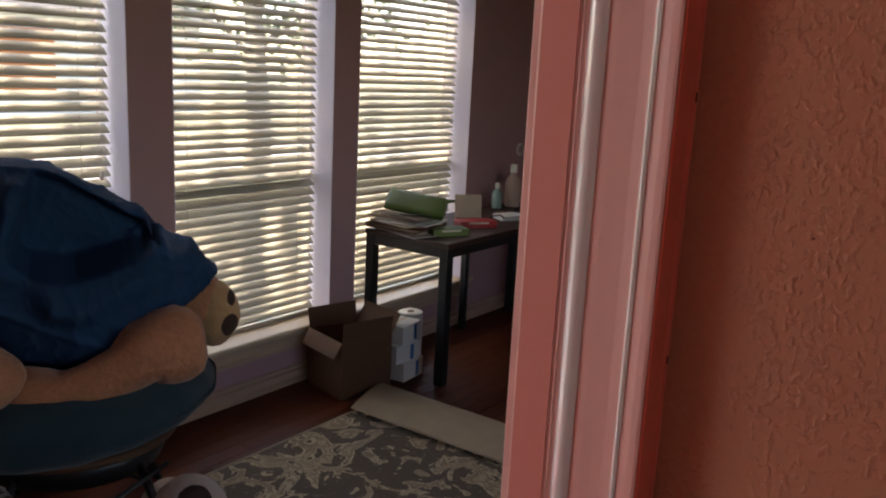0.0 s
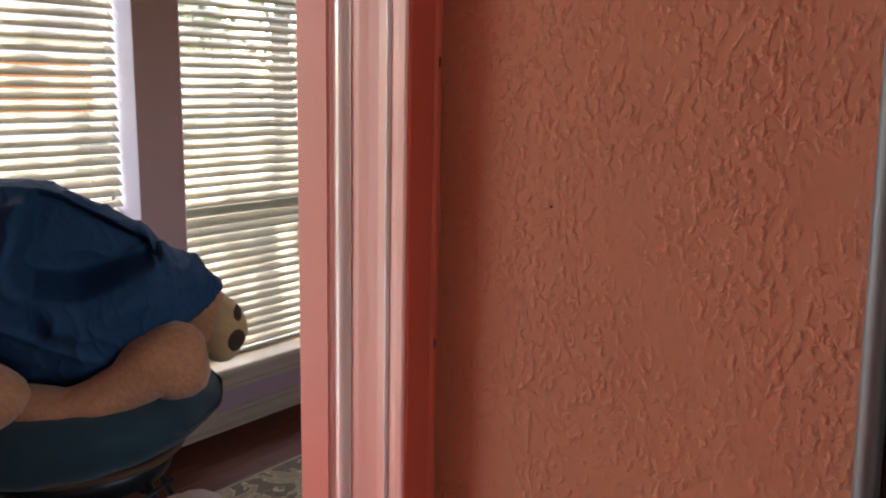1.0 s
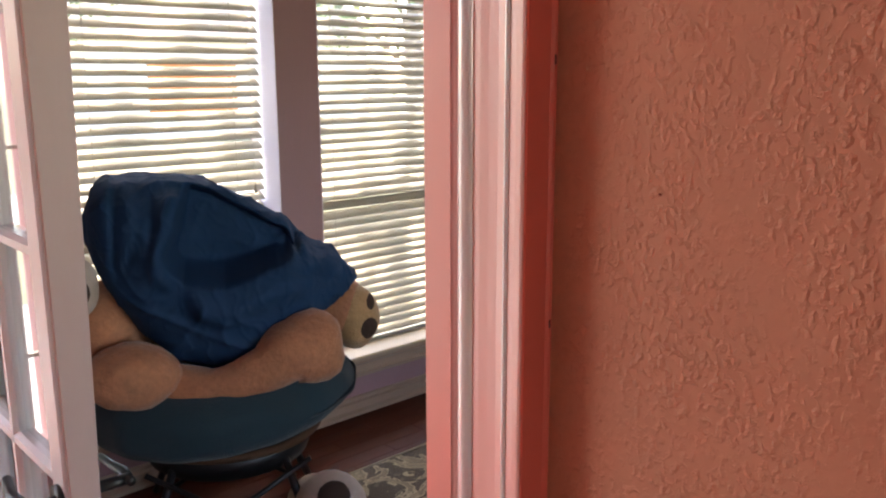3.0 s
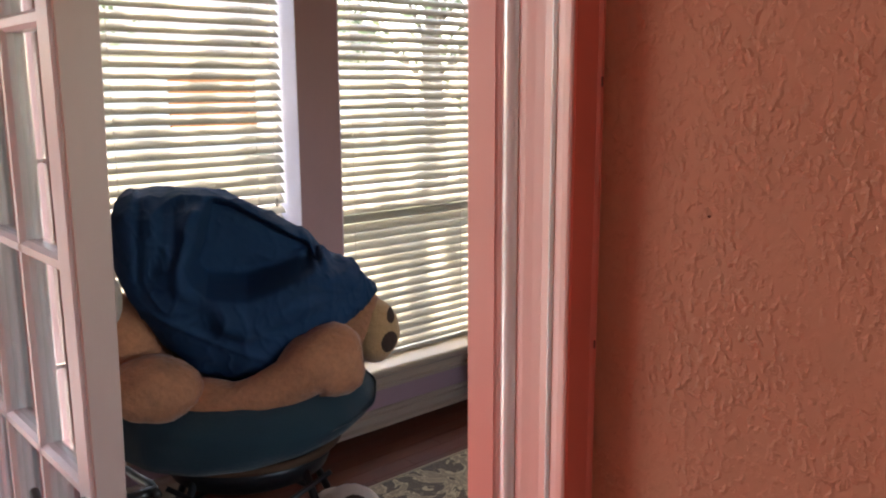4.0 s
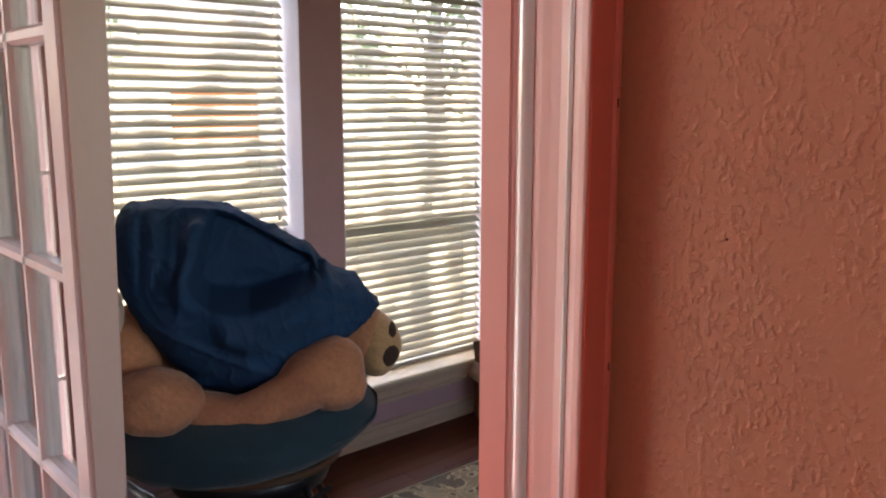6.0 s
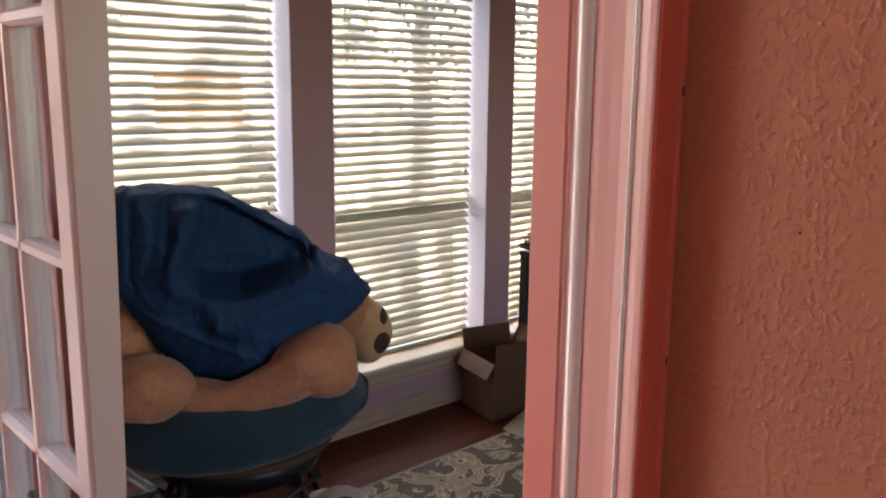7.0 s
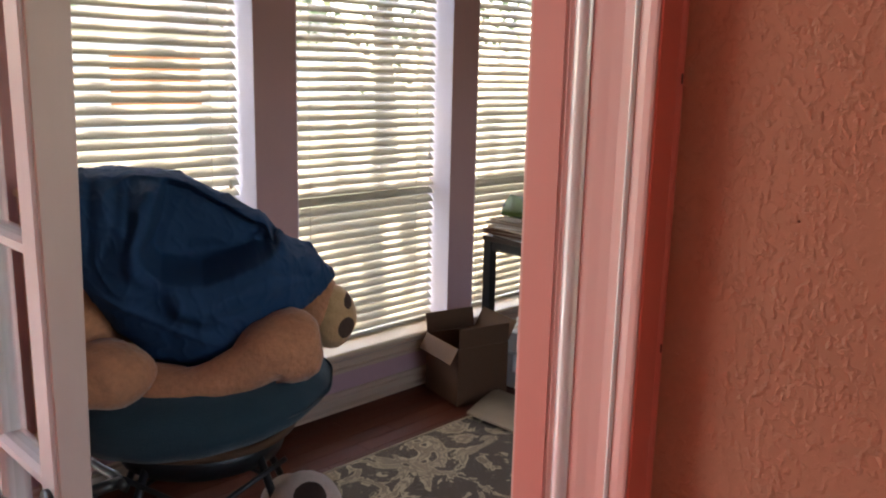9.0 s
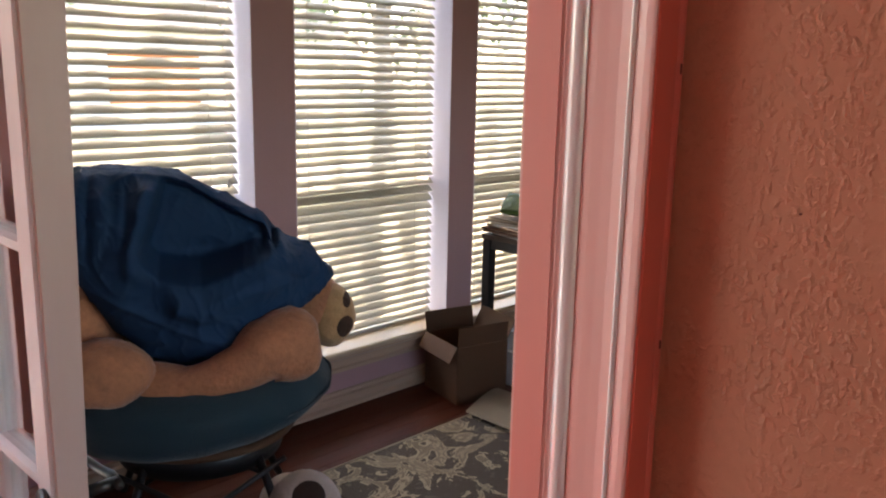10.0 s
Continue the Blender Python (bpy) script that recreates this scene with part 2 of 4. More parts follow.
def tube(bm, pts, radii, n=10, cap=True):
    """A round tube through points, with a radius at each."""
    rings = []
    pts = [Vector(p) for p in pts]
    for i, p in enumerate(pts):
        d = (pts[min(i + 1, len(pts) - 1)] - pts[max(i - 1, 0)]).normalized()
        u = d.orthogonal().normalized() if i == 0 else (u - d * u.dot(d)).normalized()
        v = d.cross(u)
        r = radii[i] if isinstance(radii, (list, tuple)) else radii
        rings.append([bm.verts.new(p + r * (math.cos(a) * u + math.sin(a) * v)) for a in (2 * math.pi * k / n for k in range(n))])
    for a, b in zip(rings, rings[1:]):
        for k in range(n):
            bm.faces.new((a[k], a[(k + 1) % n], b[(k + 1) % n], b[k]))
    if cap:
        bm.faces.new(rings[0][::-1])
        bm.faces.new(rings[-1])
    return bm


def lathe(bm, profile, n=24, at=(0, 0, 0)):
    rings = [[bm.verts.new((at[0] + r * math.cos(2 * math.pi * k / n), at[1] + r * math.sin(2 * math.pi * k / n), at[2] + z)) for k in range(n)] for r, z in profile]
    for a, b in zip(rings, rings[1:]):
        for k in range(n):
            bm.faces.new((a[k], a[(k + 1) % n], b[(k + 1) % n], b[k]))
    bm.faces.new(rings[0][::-1])
    bm.faces.new(rings[-1])
    return bm


def extrude_z(bm, outline, z0, z1):
    """A closed outline in x, y drawn up from z0 to z1."""
    a = [bm.verts.new((x, y, z0)) for x, y in outline]
    b = [bm.verts.new((x, y, z1)) for x, y in outline]
    n = len(outline)
    for k in range(n):
        bm.faces.new((a[k], a[(k + 1) % n], b[(k + 1) % n], b[k]))
    bm.faces.new(a[::-1])
    bm.faces.new(b)
    return bm


def extrude_x(bm, outline, x0, x1):
    """A closed outline in y, z drawn along x."""
    a = [bm.verts.new((x0, y, z)) for y, z in outline]
    b = [bm.verts.new((x1, y, z)) for y, z in outline]
    n = len(outline)
    for k in range(n):
        bm.faces.new((a[k], a[(k + 1) % n], b[(k + 1) % n], b[k]))
    bm.faces.new(a[::-1])
    bm.faces.new(b)
    return bm


def blob(bm, centre, radii, fuzz=0.006, scale=9, seg=48, mat_index=0, turn=None, squash=2.0):
    """A soft stuffed form: an uneven ellipsoid (squash above 2 makes it boxier)."""
    made = bmesh.ops.create_uvsphere(bm, u_segments=seg, v_segments=seg // 2, radius=1.0)["verts"]
    rot = (turn or Matrix.Identity(3))
    c = Vector(centre)
    for v in made:
        n = v.co.normalized()
        k = (abs(n.x) ** squash + abs(n.y) ** squash + abs(n.z) ** squash) ** (-1 / squash)
        p = Vector((n.x * k * radii[0], n.y * k * radii[1], n.z * k * radii[2]))
        q = rot @ p + c
        v.co = q + (rot @ n) * (fuzz * noise.noise(q * scale) + fuzz * 0.35 * noise.noise(q * scale * 5))
    for f in {f for v in made for f in v.link_faces}:
        f.material_index = mat_index
    return made


# ---- shell of the two spaces ----
WIN_Y = 3.13            # room face of the front wall
SILL, HEAD = 0.29, 2.16
WINDOWS = ((1.13, 2.005), (2.212, 3.165), (3.351, 4.38))
HALL_X, ROOM_X = 0.372, 0.495
DOOR_Y0, DOOR_Y1 = 0.374, 1.985
TOP = 2.62
T = 0.22

rows, x = [], ROOM_X - 0.06
for a, b in WINDOWS:
    rows += [(x, a, WIN_Y, WIN_Y + T, -0.05, TOP), (a, b, WIN_Y, WIN_Y + T, -0.05, SILL - 0.03), (a, b, WIN_Y, WIN_Y + T, HEAD, TOP)]
    x = b
rows.append((x, 5.9, WIN_Y, WIN_Y + T, -0.05, TOP))
single("wall_front", boxes(*rows), M_MAUVE, "mauve painted wall with three tall windows", "wall", kind="structure")
single("wall_right", boxes((5.7, 5.9, -1.2, WIN_Y, -0.05, TOP)), M_MAUVE, "plain mauve painted wall", "wall", kind="structure")
# Opening added out of view so that skylight fills the room's dark side.
single("wall_back", boxes((ROOM_X, 1.2, -1.4, -1.2, -0.05, TOP), (2.75, 5.9, -1.4, -1.2, -0.05, TOP), (1.2, 2.75, -1.4, -1.2, -0.05, 0.85),
       (1.2, 2.75, -1.4, -1.2, 2.15, TOP)), M_MAUVE, "mauve painted wall with an unseen opening added as fill", "wall", kind="structure")
single("wall_door_room_side", boxes((0.435, ROOM_X, -1.2, DOOR_Y0, -0.05, TOP), (0.435, ROOM_X, DOOR_Y1, WIN_Y, -0.05, TOP),
       (0.435, ROOM_X, DOOR_Y0, DOOR_Y1, 2.06, TOP)), M_MAUVE, "mauve painted side of the door wall", "wall", kind="structure")
single("wall_door_hall_side", boxes((HALL_X, 0.435, -2.4, DOOR_Y0, -0.05, TOP), (HALL_X, 0.435, DOOR_Y1, WIN_Y, -0.05, TOP),
       (HALL_X, 0.435, DOOR_Y0, DOOR_Y1, 2.06, TOP)), M_ORANGE, "orange wall with hand-trowelled plaster texture", "wall", kind="structure")
# Gap added in this unseen wall to light the casing edge from behind.
single("wall_hall_back", boxes((-2.4, -0.85, -2.6, -2.4, -0.05, TOP), (-0.45, HALL_X, -2.6, -2.4, -0.05, TOP), (-0.85, -0.45, -2.6, -2.4, 2.2, TOP)), M_ORANGE, "orange plaster wall with an unseen opening added for light", "wall", kind="structure")
single("wall_hall_side", boxes((-2.5, -2.3, -2.4, 3.35, -0.05, TOP)), M_ORANGE, "plain orange plaster wall", "wall", kind="structure")
# The wide entrance is out of view, added to let daylight into the hall.
single("wall_entry", boxes((-2.3, -2.1, WIN_Y, WIN_Y + T, -0.05, TOP), (-0.6, -0.075, WIN_Y, WIN_Y + T, -0.05, TOP), (0.03, 0.435, WIN_Y, WIN_Y + T, -0.05, TOP),
       (-2.1, -0.6, WIN_Y, WIN_Y + T, 2.35, TOP), (-0.075, 0.03, WIN_Y, WIN_Y + T, -0.05, 0.22),
       (-0.075, 0.03, WIN_Y, WIN_Y + T, 2.2, TOP)), M_MAUVE, "mauve entry wall with a sidelight and an unseen entrance added for light", "wall", kind="structure")
single("ceiling", boxes((-2.5, 5.9, -2.6, WIN_Y + T, TOP, TOP + 0.1)), M_CEIL, "plain white ceiling", "ceiling", kind="structure")
single("hall_floor", boxes((-2.4, 0.43, -2.5, WIN_Y, -0.1, 0.0)), M_HALLFLOOR, "unseen hall floor, coloured red to bounce red light", "floor", kind="structure")
floor = single("floor", boxes((0.43, 5.8, -1.3, WIN_Y + 0.02, -0.1, -0.012)), M_FLOOR, "dark reddish-brown polished wood floor", "floor", kind="structure")

# skirting and apron mouldings under the windows
base_profile = [(WIN_Y, 0), (WIN_Y - 0.036, 0), (WIN_Y - 0.036, 0.014), (WIN_Y - 0.022, 0.020), (WIN_Y - 0.014, 0.024), (WIN_Y - 0.014, 0.046), (WIN_Y - 0.026, 0.051),
                (WIN_Y - 0.026, 0.060), (WIN_Y - 0.010, 0.066), (WIN_Y - 0.010, 0.074), (WIN_Y - 0.014, 0.077), (WIN_Y - 0.012, 0.084), (WIN_Y, 0.086)]
single("baseboard", extrude_x(bmesh.new(), base_profile, ROOM_X, 5.7), M_TRIM, "pinkish-white moulded baseboard along the window wall", "baseboard", kind="structure")

# jamb lining and casing of the double door
CAS_Y = 0.3655         # inner edge of the casing
jamb = thing("door_frame", "white painted door frame with moulded casing", "door frame", kind="structure")
part("jamb_lining", boxes((HALL_X - 0.002, ROOM_X + 0.002, DOOR_Y0 - 0.018, DOOR_Y0, 0, 2.06), bevel=0.0015), M_CASING, jamb)
part("far_jamb_lining", boxes((HALL_X - 0.002, ROOM_X + 0.002, DOOR_Y1, DOOR_Y1 + 0.018, 0, 2.06), bevel=0.0015), M_CASING, jamb)
part("head_lining", boxes((HALL_X - 0.002, ROOM_X + 0.002, DOOR_Y0, DOOR_Y1, 2.045, 2.06)), M_CASING, jamb)


def casing_profile(y_in, s):
    """Colonial casing: flat inner band, a round bead, a hollow, a fine bead, a flat band, a thick outer edge. s: which way is outwards."""
    pts = [(HALL_X, 0.0), (0.3625, 0.0), (0.3600, 0.0022), (0.3594, 0.006), (0.3590, 0.0208), (0.3594, 0.0216), (0.3590, 0.0224), (0.3594, 0.0234), (0.3596, 0.0250)]
    pts += [(0.3598, 0.0300), (0.3592, 0.0352), (0.3590, 0.038), (0.3590, 0.043), (0.3587, 0.0485), (0.3580, 0.0530)]
    pts += [(0.3574, 0.0548), (0.3570, 0.0562), (0.3567, 0.058), (0.3560, 0.061), (0.3557, 0.0640), (0.3560, 0.0652), (0.3568, 0.0655)]
    return [(x, y_in - s * d) for x, d in pts]


part("casing", extrude_z(bmesh.new(), casing_profile(CAS_Y, 1) + [(HALL_X, CAS_Y - 0.0655)], 0, 2.10), M_CASING, jamb, "white gloss casing with rounded beads", smooth=False)
part("far_casing", extrude_z(bmesh.new(), casing_profile(1.994, -1) + [(HALL_X, 1.994 + 0.0655)], 0, 2.10), M_CASING, jamb)
part("inner_band", boxes((0.3586, 0.3590, CAS_Y - 0.0203, CAS_Y - 0.0032, 0, 2.10)), M_BAND, jamb, "inner band of the casing, red reflection put into its colour")
ey = CAS_Y - 0.0655
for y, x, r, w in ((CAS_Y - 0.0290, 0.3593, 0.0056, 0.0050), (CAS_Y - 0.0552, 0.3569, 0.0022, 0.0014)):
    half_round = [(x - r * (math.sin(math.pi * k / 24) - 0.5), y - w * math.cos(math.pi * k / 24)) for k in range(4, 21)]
    part("bead", extrude_z(bmesh.new(), half_round, 0, 2.10), M_BEAD, jamb, "glossy rounded bead, bluish-white highlight put into its colour")
edge_bm = bmesh.new()
extrude_z(edge_bm, [(0.3562, ey - 0.0002), (HALL_X, ey - 0.0002), (HALL_X, ey - 0.0026), (0.3706, ey - 0.0024), (0.3690, ey - 0.0016), (0.3566, ey - 0.0010)], 0, 2.10)
part("painted_edge", edge_bm, M_EDGE, jamb, "outer casing edge overpainted in red-orange, red bounce glow in its colour")
for z, h in ((1.476, 0.0036), (1.585, 0.004)):
    part("nick", boxes((0.3704, 0.3713, ey - 0.0030, ey - 0.0022, z - h / 2, z + h / 2), bevel=0.0003), M_SPECK, jamb)
part("speck", lathe(bmesh.new(), [(0.0004, -0.0004), (0.0006, 0.0), (0.0004, 0.0004)], 8, (0.3718, 0.2475, 1.536)), M_SPECK, jamb)


# ---- windows and blinds ----
def window(i, a, b):
    w = thing("window_%d" % i, "tall white sash window with a deep sill", "window", kind="structure")
    y0, y1 = WIN_Y + 0.16, WIN_Y + 0.20
    f = 0.007
    part("window_frame", boxes((a, a + f, y0, y1, SILL, HEAD), (b - f, b, y0, y1, SILL, HEAD), (a + f, b - f, y0, y1, SILL, SILL + f),
                               (a + f, b - f, y0, y1, HEAD - f, HEAD), bevel=0.003), M_WHITE, w)
    part("meeting_rail", boxes((a + f, b - f, y0 - 0.01, y1 - 0.004, 1.005, 1.05), bevel=0.003), M_WHITE, w)
    for z0, z1 in ((SILL + f, 1.005), (1.05, HEAD - f)):
        p = part("pane", boxes((a + f, b - f, y0 + 0.018, y0 + 0.022, z0, z1)), M_GLASS, w)
        p.visible_shadow = False
    lin = 0.004
    part("reveal_lining", boxes((a, a + lin, WIN_Y - 0.001, y0, SILL, HEAD), (b - lin, b, WIN_Y - 0.001, y0, SILL, HEAD), (a + lin, b - lin, WIN_Y - 0.001, y0, HEAD - lin, HEAD)), M_REVEAL, w)
    stool = [(WIN_Y + 0.19, SILL - 0.03), (WIN_Y + 0.19, SILL), (WIN_Y - 0.036, SILL), (WIN_Y - 0.043, SILL - 0.006), (WIN_Y - 0.043, SILL - 0.018), (WIN_Y - 0.036, SILL - 0.026)]
    part("window_sill", extrude_x(bmesh.new(), stool, a - 0.085, b + 0.085), M_SILL, w)
    ap = [(WIN_Y, SILL - 0.027), (WIN_Y - 0.034, SILL - 0.027), (WIN_Y - 0.034, SILL - 0.036), (WIN_Y - 0.018, SILL - 0.046), (WIN_Y - 0.012, SILL - 0.052), (WIN_Y - 0.012, SILL - 0.084),
          (WIN_Y - 0.024, SILL - 0.090), (WIN_Y - 0.024, SILL - 0.099), (WIN_Y - 0.010, SILL - 0.106), (WIN_Y - 0.010, SILL - 0.113), (WIN_Y, SILL - 0.115)]
    part("apron", extrude_x(bmesh.new(), ap, a - 0.07, b + 0.07), M_TRIM, w)


def slat_mesh(length):
    bm = bmesh.new()
    n, half, t = 6, 0.0255, 0.0028
    top, low = [], []
    for k in range(n + 1):
        u = -half + 2 * half * k / n
        crown = 0.0035 * (1 - (u / half) ** 2)
        top.append((u, crown + t / 2))
        low.append((u, crown - t / 2))
    return extrude_x(bm, top + low[::-1], -length / 2, length / 2)


def blind(a, b, tilt, cord):
    length = b - a - 0.026
    cx, y = (a + b) / 2, WIN_Y + 0.128
    w = thing("window_blind", "cream faux-wood slatted blind, lowered and half tilted", "window blind", (cx, y, 0), group="blinds of the front windows")
    me = mesh_of("slat", slat_mesh(length), M_SLAT, False)
    z, pitch = SILL + 0.045, 0.0435
    part("bottom_rail", boxes((-length / 2, length / 2, -0.024, 0.024, SILL + 0.004, SILL + 0.022), bevel=0.003), M_SLAT, w)
    part("headrail", boxes((-length / 2, length / 2, -0.03, 0.03, HEAD - 0.06, HEAD - 0.006), bevel=0.003), M_SLAT, w)
    while z < HEAD - 0.08:
        s = new("slat", me)
        s.parent = w
        s.matrix_basis = pose(0, 0, z + random.uniform(-0.0012, 0.0012), -tilt + random.uniform(-2.5, 2.5), random.uniform(-0.12, 0.12), 0)
        z += pitch
    for u in (-length / 2 + 0.13, length / 2 - 0.13):
        for v in (-0.0245, 0.0245):
            part("ladder_cord", tube(bmesh.new(), [(u, v, SILL + 0.02), (u, v, HEAD - 0.06)], 0.0012, 6), M_CORD, w)
    u = length / 2 - 0.05
    part("lift_cord", tube(bmesh.new(), [(u, -0.034, cord + 0.02), (u, -0.032, HEAD - 0.05)], 0.001, 6), M_CORD, w)
    part("tassel", lathe(bmesh.new(), [(0.002, 0.03), (0.006, 0.024), (0.009, 0.004), (0.008, -0.006), (0.003, -0.01)], 12, (u, -0.034, cord)), M_CORD, w)


for i, (a, b) in enumerate(WINDOWS):
    window(i + 1, a, b)
    blind(a, b, -40, (1.10, 1.16, 1.27)[i])

# ---- French door leaf ----
leaf = thing("door_1", "white French door leaf with divided glass panes, closed", "door", kind="structure")
LX0, LX1, LY0, LY1 = 0.456, 0.511, 1.239, 1.977
ST = 0.052


def stile_bm(y0, y1, twist=0.0):
    """A stile; an old leaf has twisted a little out of true along its free edge."""
    bm = boxes((LX0, LX1, y0, y1, 0.01, 2.04), bevel=0.003)
    for v in bm.verts:
        if v.co.x > (LX0 + LX1) / 2:
            v.co.x += twist * (v.co.z - 1.37)
    return bm


part("free_stile", stile_bm(LY0, LY0 + ST, 0.022), M_LEAFPAINT, leaf)
strip = boxes((LX0 + 0.005, LX1 + 0.001, LY0 - 0.005, LY0 + 0.001, 0.01, 2.04), bevel=0.0015)
for v in strip.verts:
    if v.co.x > (LX0 + LX1) / 2:
        v.co.x += 0.022 * (v.co.z - 1.37)
part("edge_strip", strip, M_LEAFEDGE, leaf, "free edge of the leaf, pinkish shade put into its colour")
part("hinge_stile", stile_bm(LY1 - 0.098, LY1), M_LEAFPAINT, leaf)
gy0, gy1 = LY0 + ST, LY1 - 0.098
MZ = [1.343 + 0.337 * k for k in range(-3, 3)]
part("bottom_rail", boxes((LX0 + 0.001, LX1 - 0.001, gy0, gy1, 0.01, MZ[0] + 0.012), bevel=0.002), M_LEAFPAINT, leaf)
part("top_rail", boxes((LX0 + 0.001, LX1 - 0.001, gy0, gy1, MZ[-1] - 0.012, 2.04), bevel=0.002), M_LEAFPAINT, leaf)
cols = [gy0 + (gy1 - gy0) * k / 3 for k in range(4)]


def bar_profile(u):
    """Cross-section of a glazing bar, (depth, across)."""
    return [(LX0 + 0.004, u - 0.006), (LX0 + 0.012, u - 0.012), (LX1 - 0.012, u - 0.012), (LX1 - 0.004, u - 0.006),
            (LX1 - 0.004, u + 0.006), (LX1 - 0.012, u + 0.012), (LX0 + 0.012, u + 0.012), (LX0 + 0.004, u + 0.006)]


for y in cols[1:3]:
    part("muntin", extrude_z(bmesh.new(), bar_profile(y), MZ[0], MZ[-1]), M_LEAFPAINT, leaf)
for z in MZ[1:-1]:
    bm = bmesh.new()
    a = [bm.verts.new((d, gy0, u)) for d, u in bar_profile(z)]
    b = [bm.verts.new((d, gy1, u)) for d, u in bar_profile(z)]
    for k in range(8):
        bm.faces.new((a[k], a[(k + 1) % 8], b[(k + 1) % 8], b[k]))
    part("muntin", bm, M_LEAFPAINT, leaf)
for y in (cols[0], cols[3]):
    s = 1 if y == cols[0] else -1
    part("glazing_bead", extrude_z(bmesh.new(), [(LX0 + 0.006, y), (LX0 + 0.014, y + s * 0.009), (LX1 - 0.014, y + s * 0.009), (LX1 - 0.006, y)], MZ[0], MZ[-1]), M_LEAFPAINT, leaf)
for y0, y1 in zip(cols, cols[1:]):
    for z0, z1 in zip(MZ, MZ[1:]):
        p = part("pane", boxes((0.477, 0.481, y0 + 0.004, y1 - 0.004, z0 + 0.004, z1 - 0.004)), M_GLASS, leaf)
        p.visible_shadow = False
hb = bmesh.new()
HY, HZ = 1.262, 0.985
tube(hb, [(LX0, HY, HZ), (LX0 - 0.006, HY, HZ)], 0.024, 20)
tube(hb, [(LX0, HY, HZ), (LX0 - 0.045, HY, HZ)], 0.009, 14)
tube(hb, [(LX0 - 0.042, HY - 0.016, HZ), (LX0 - 0.046, HY + 0.02, HZ + 0.002), (LX0 - 0.046, HY + 0.07, HZ - 0.004), (LX0 - 0.040, HY + 0.11, HZ + 0.006)], [0.010, 0.010, 0.009, 0.007], 14)
tube(hb, [(LX1, HY, HZ), (LX1 + 0.045, HY, HZ)], 0.009, 14)
tube(hb, [(LX1 + 0.042, HY - 0.016, HZ), (LX1 + 0.046, HY + 0.02, HZ + 0.002), (LX1 + 0.046, HY + 0.07, HZ - 0.004), (LX1 + 0.040, HY + 0.10, HZ + 0.002)], [0.007, 0.008, 0.007, 0.006], 14)
part("door_handle", hb, M_BLACK, leaf, "black lever door handle", smooth=True)

# ---- hall: picture on the wall, entry glazing ----
pic = thing("wall_picture", "framed dark print with red reflections drawn on it, in a silver frame", "picture", pose(HALL_X, 0.144, 1.54, -2.4, 0, 0) @ pose(0, -0.2, -1.43))
py0, py1, pz0, pz1 = -0.36, 0.200, 1.08, 1.78
fw = 0.006
frame_bm = bmesh.new()
for r in ((-0.014, 0, py1 - fw, py1, pz0, pz1), (-0.014, 0, py0, py0 + fw, pz0, pz1), (-0.014, 0, py0 + fw, py1 - fw, pz1 - fw, pz1), (-0.014, 0, py0 + fw, py1 - fw, pz0, pz0 + fw)):
    box(frame_bm, *r, bevel=0.0028, seg=4)
part("frame", frame_bm, M_SILVER, pic, "brushed silver frame", smooth=True)
part("print", boxes((-0.006, -0.001, py0 + fw, py1 - fw, pz0 + fw, pz1 - fw)), M_DARKPRINT, pic, "near-black print")
# Red reflection on the dark surface, drawn as small coloured plates.
for y, z, r in ((0.180, 1.386, 0.0035), (0.181, 1.368, 0.003), (0.176, 1.358, 0.004), (0.168, 1.376, 0.008), (0.140, 1.41, 0.02)):
    bm = tube(bmesh.new(), [(-0.0061, y, z), (-0.0068, y, z)], r, 4 if r < 0.007 else 9)
    part("red_reflection", bm, M_REDREFLECTION, pic, "red reflection drawn as a flat shape")

ew = thing("entry_sidelight", "narrow white entry sidelight with crossbars", "window", kind="structure")
part("frame", boxes((-0.075, -0.065, 3.2, 3.24, 0.22, 2.2), (0.02, 0.03, 3.2, 3.24, 0.22, 2.2), (-0.065, 0.02, 3.2, 3.24, 0.22, 0.24),
                    (-0.065, 0.02, 3.2, 3.24, 2.18, 2.2), (-0.065, 0.02, 3.21, 3.23, 0.585, 0.6), (-0.065, 0.02, 3.21, 3.23, 1.335, 1.35)), M_WHITE, ew)
part("sill", boxes((-0.085, 0.04, 3.08, 3.2, 0.195, 0.22), bevel=0.003), M_WHITE, ew)
cab = thing("hall_cabinet", "light oak hall cabinet against the entry wall", "cabinet", (-0.32, 2.97, 0))
part("body", boxes((-0.23, 0.22, -0.13, 0.145, 0.06, 1.15), bevel=0.004), M_OAK, cab)
part("top", boxes((-0.24, 0.23, -0.14, 0.15, 1.15, 1.175), bevel=0.004), M_OAK, cab)
for s in (-0.118, 0.108):
    d = part("door", boxes((s - 0.108, s + 0.108, -0.148, -0.132, 0.1, 1.12), bevel=0.004), M_OAK, cab)
    part("knob", lathe(bmesh.new(), [(0.006, 0), (0.012, 0.01), (0.008, 0.02)], 12, (s + 0.07 * (1 if s < 0 else -1), -0.158, 0.7)), M_BLACK, d)
for u in (-0.2, 0.19):
    for v in (-0.11, 0.12):
        part("foot", boxes((u - 0.02, u + 0.02, v - 0.02, v + 0.02, 0, 0.06), bevel=0.004), M_OAK, cab)

# ---- round chair with the covered bear ----
# chair frame: x to its side, y towards the window wall
CH = Matrix(((0.877, 0.480, 0, 1.43), (-0.480, 0.877, 0, 2.61), (0, 0, 1, 0), (0, 0, 0, 1)))
SEAT = Matrix.Translation((0, 0, 0.04)) @ CH        # the cushion and all that lies on it


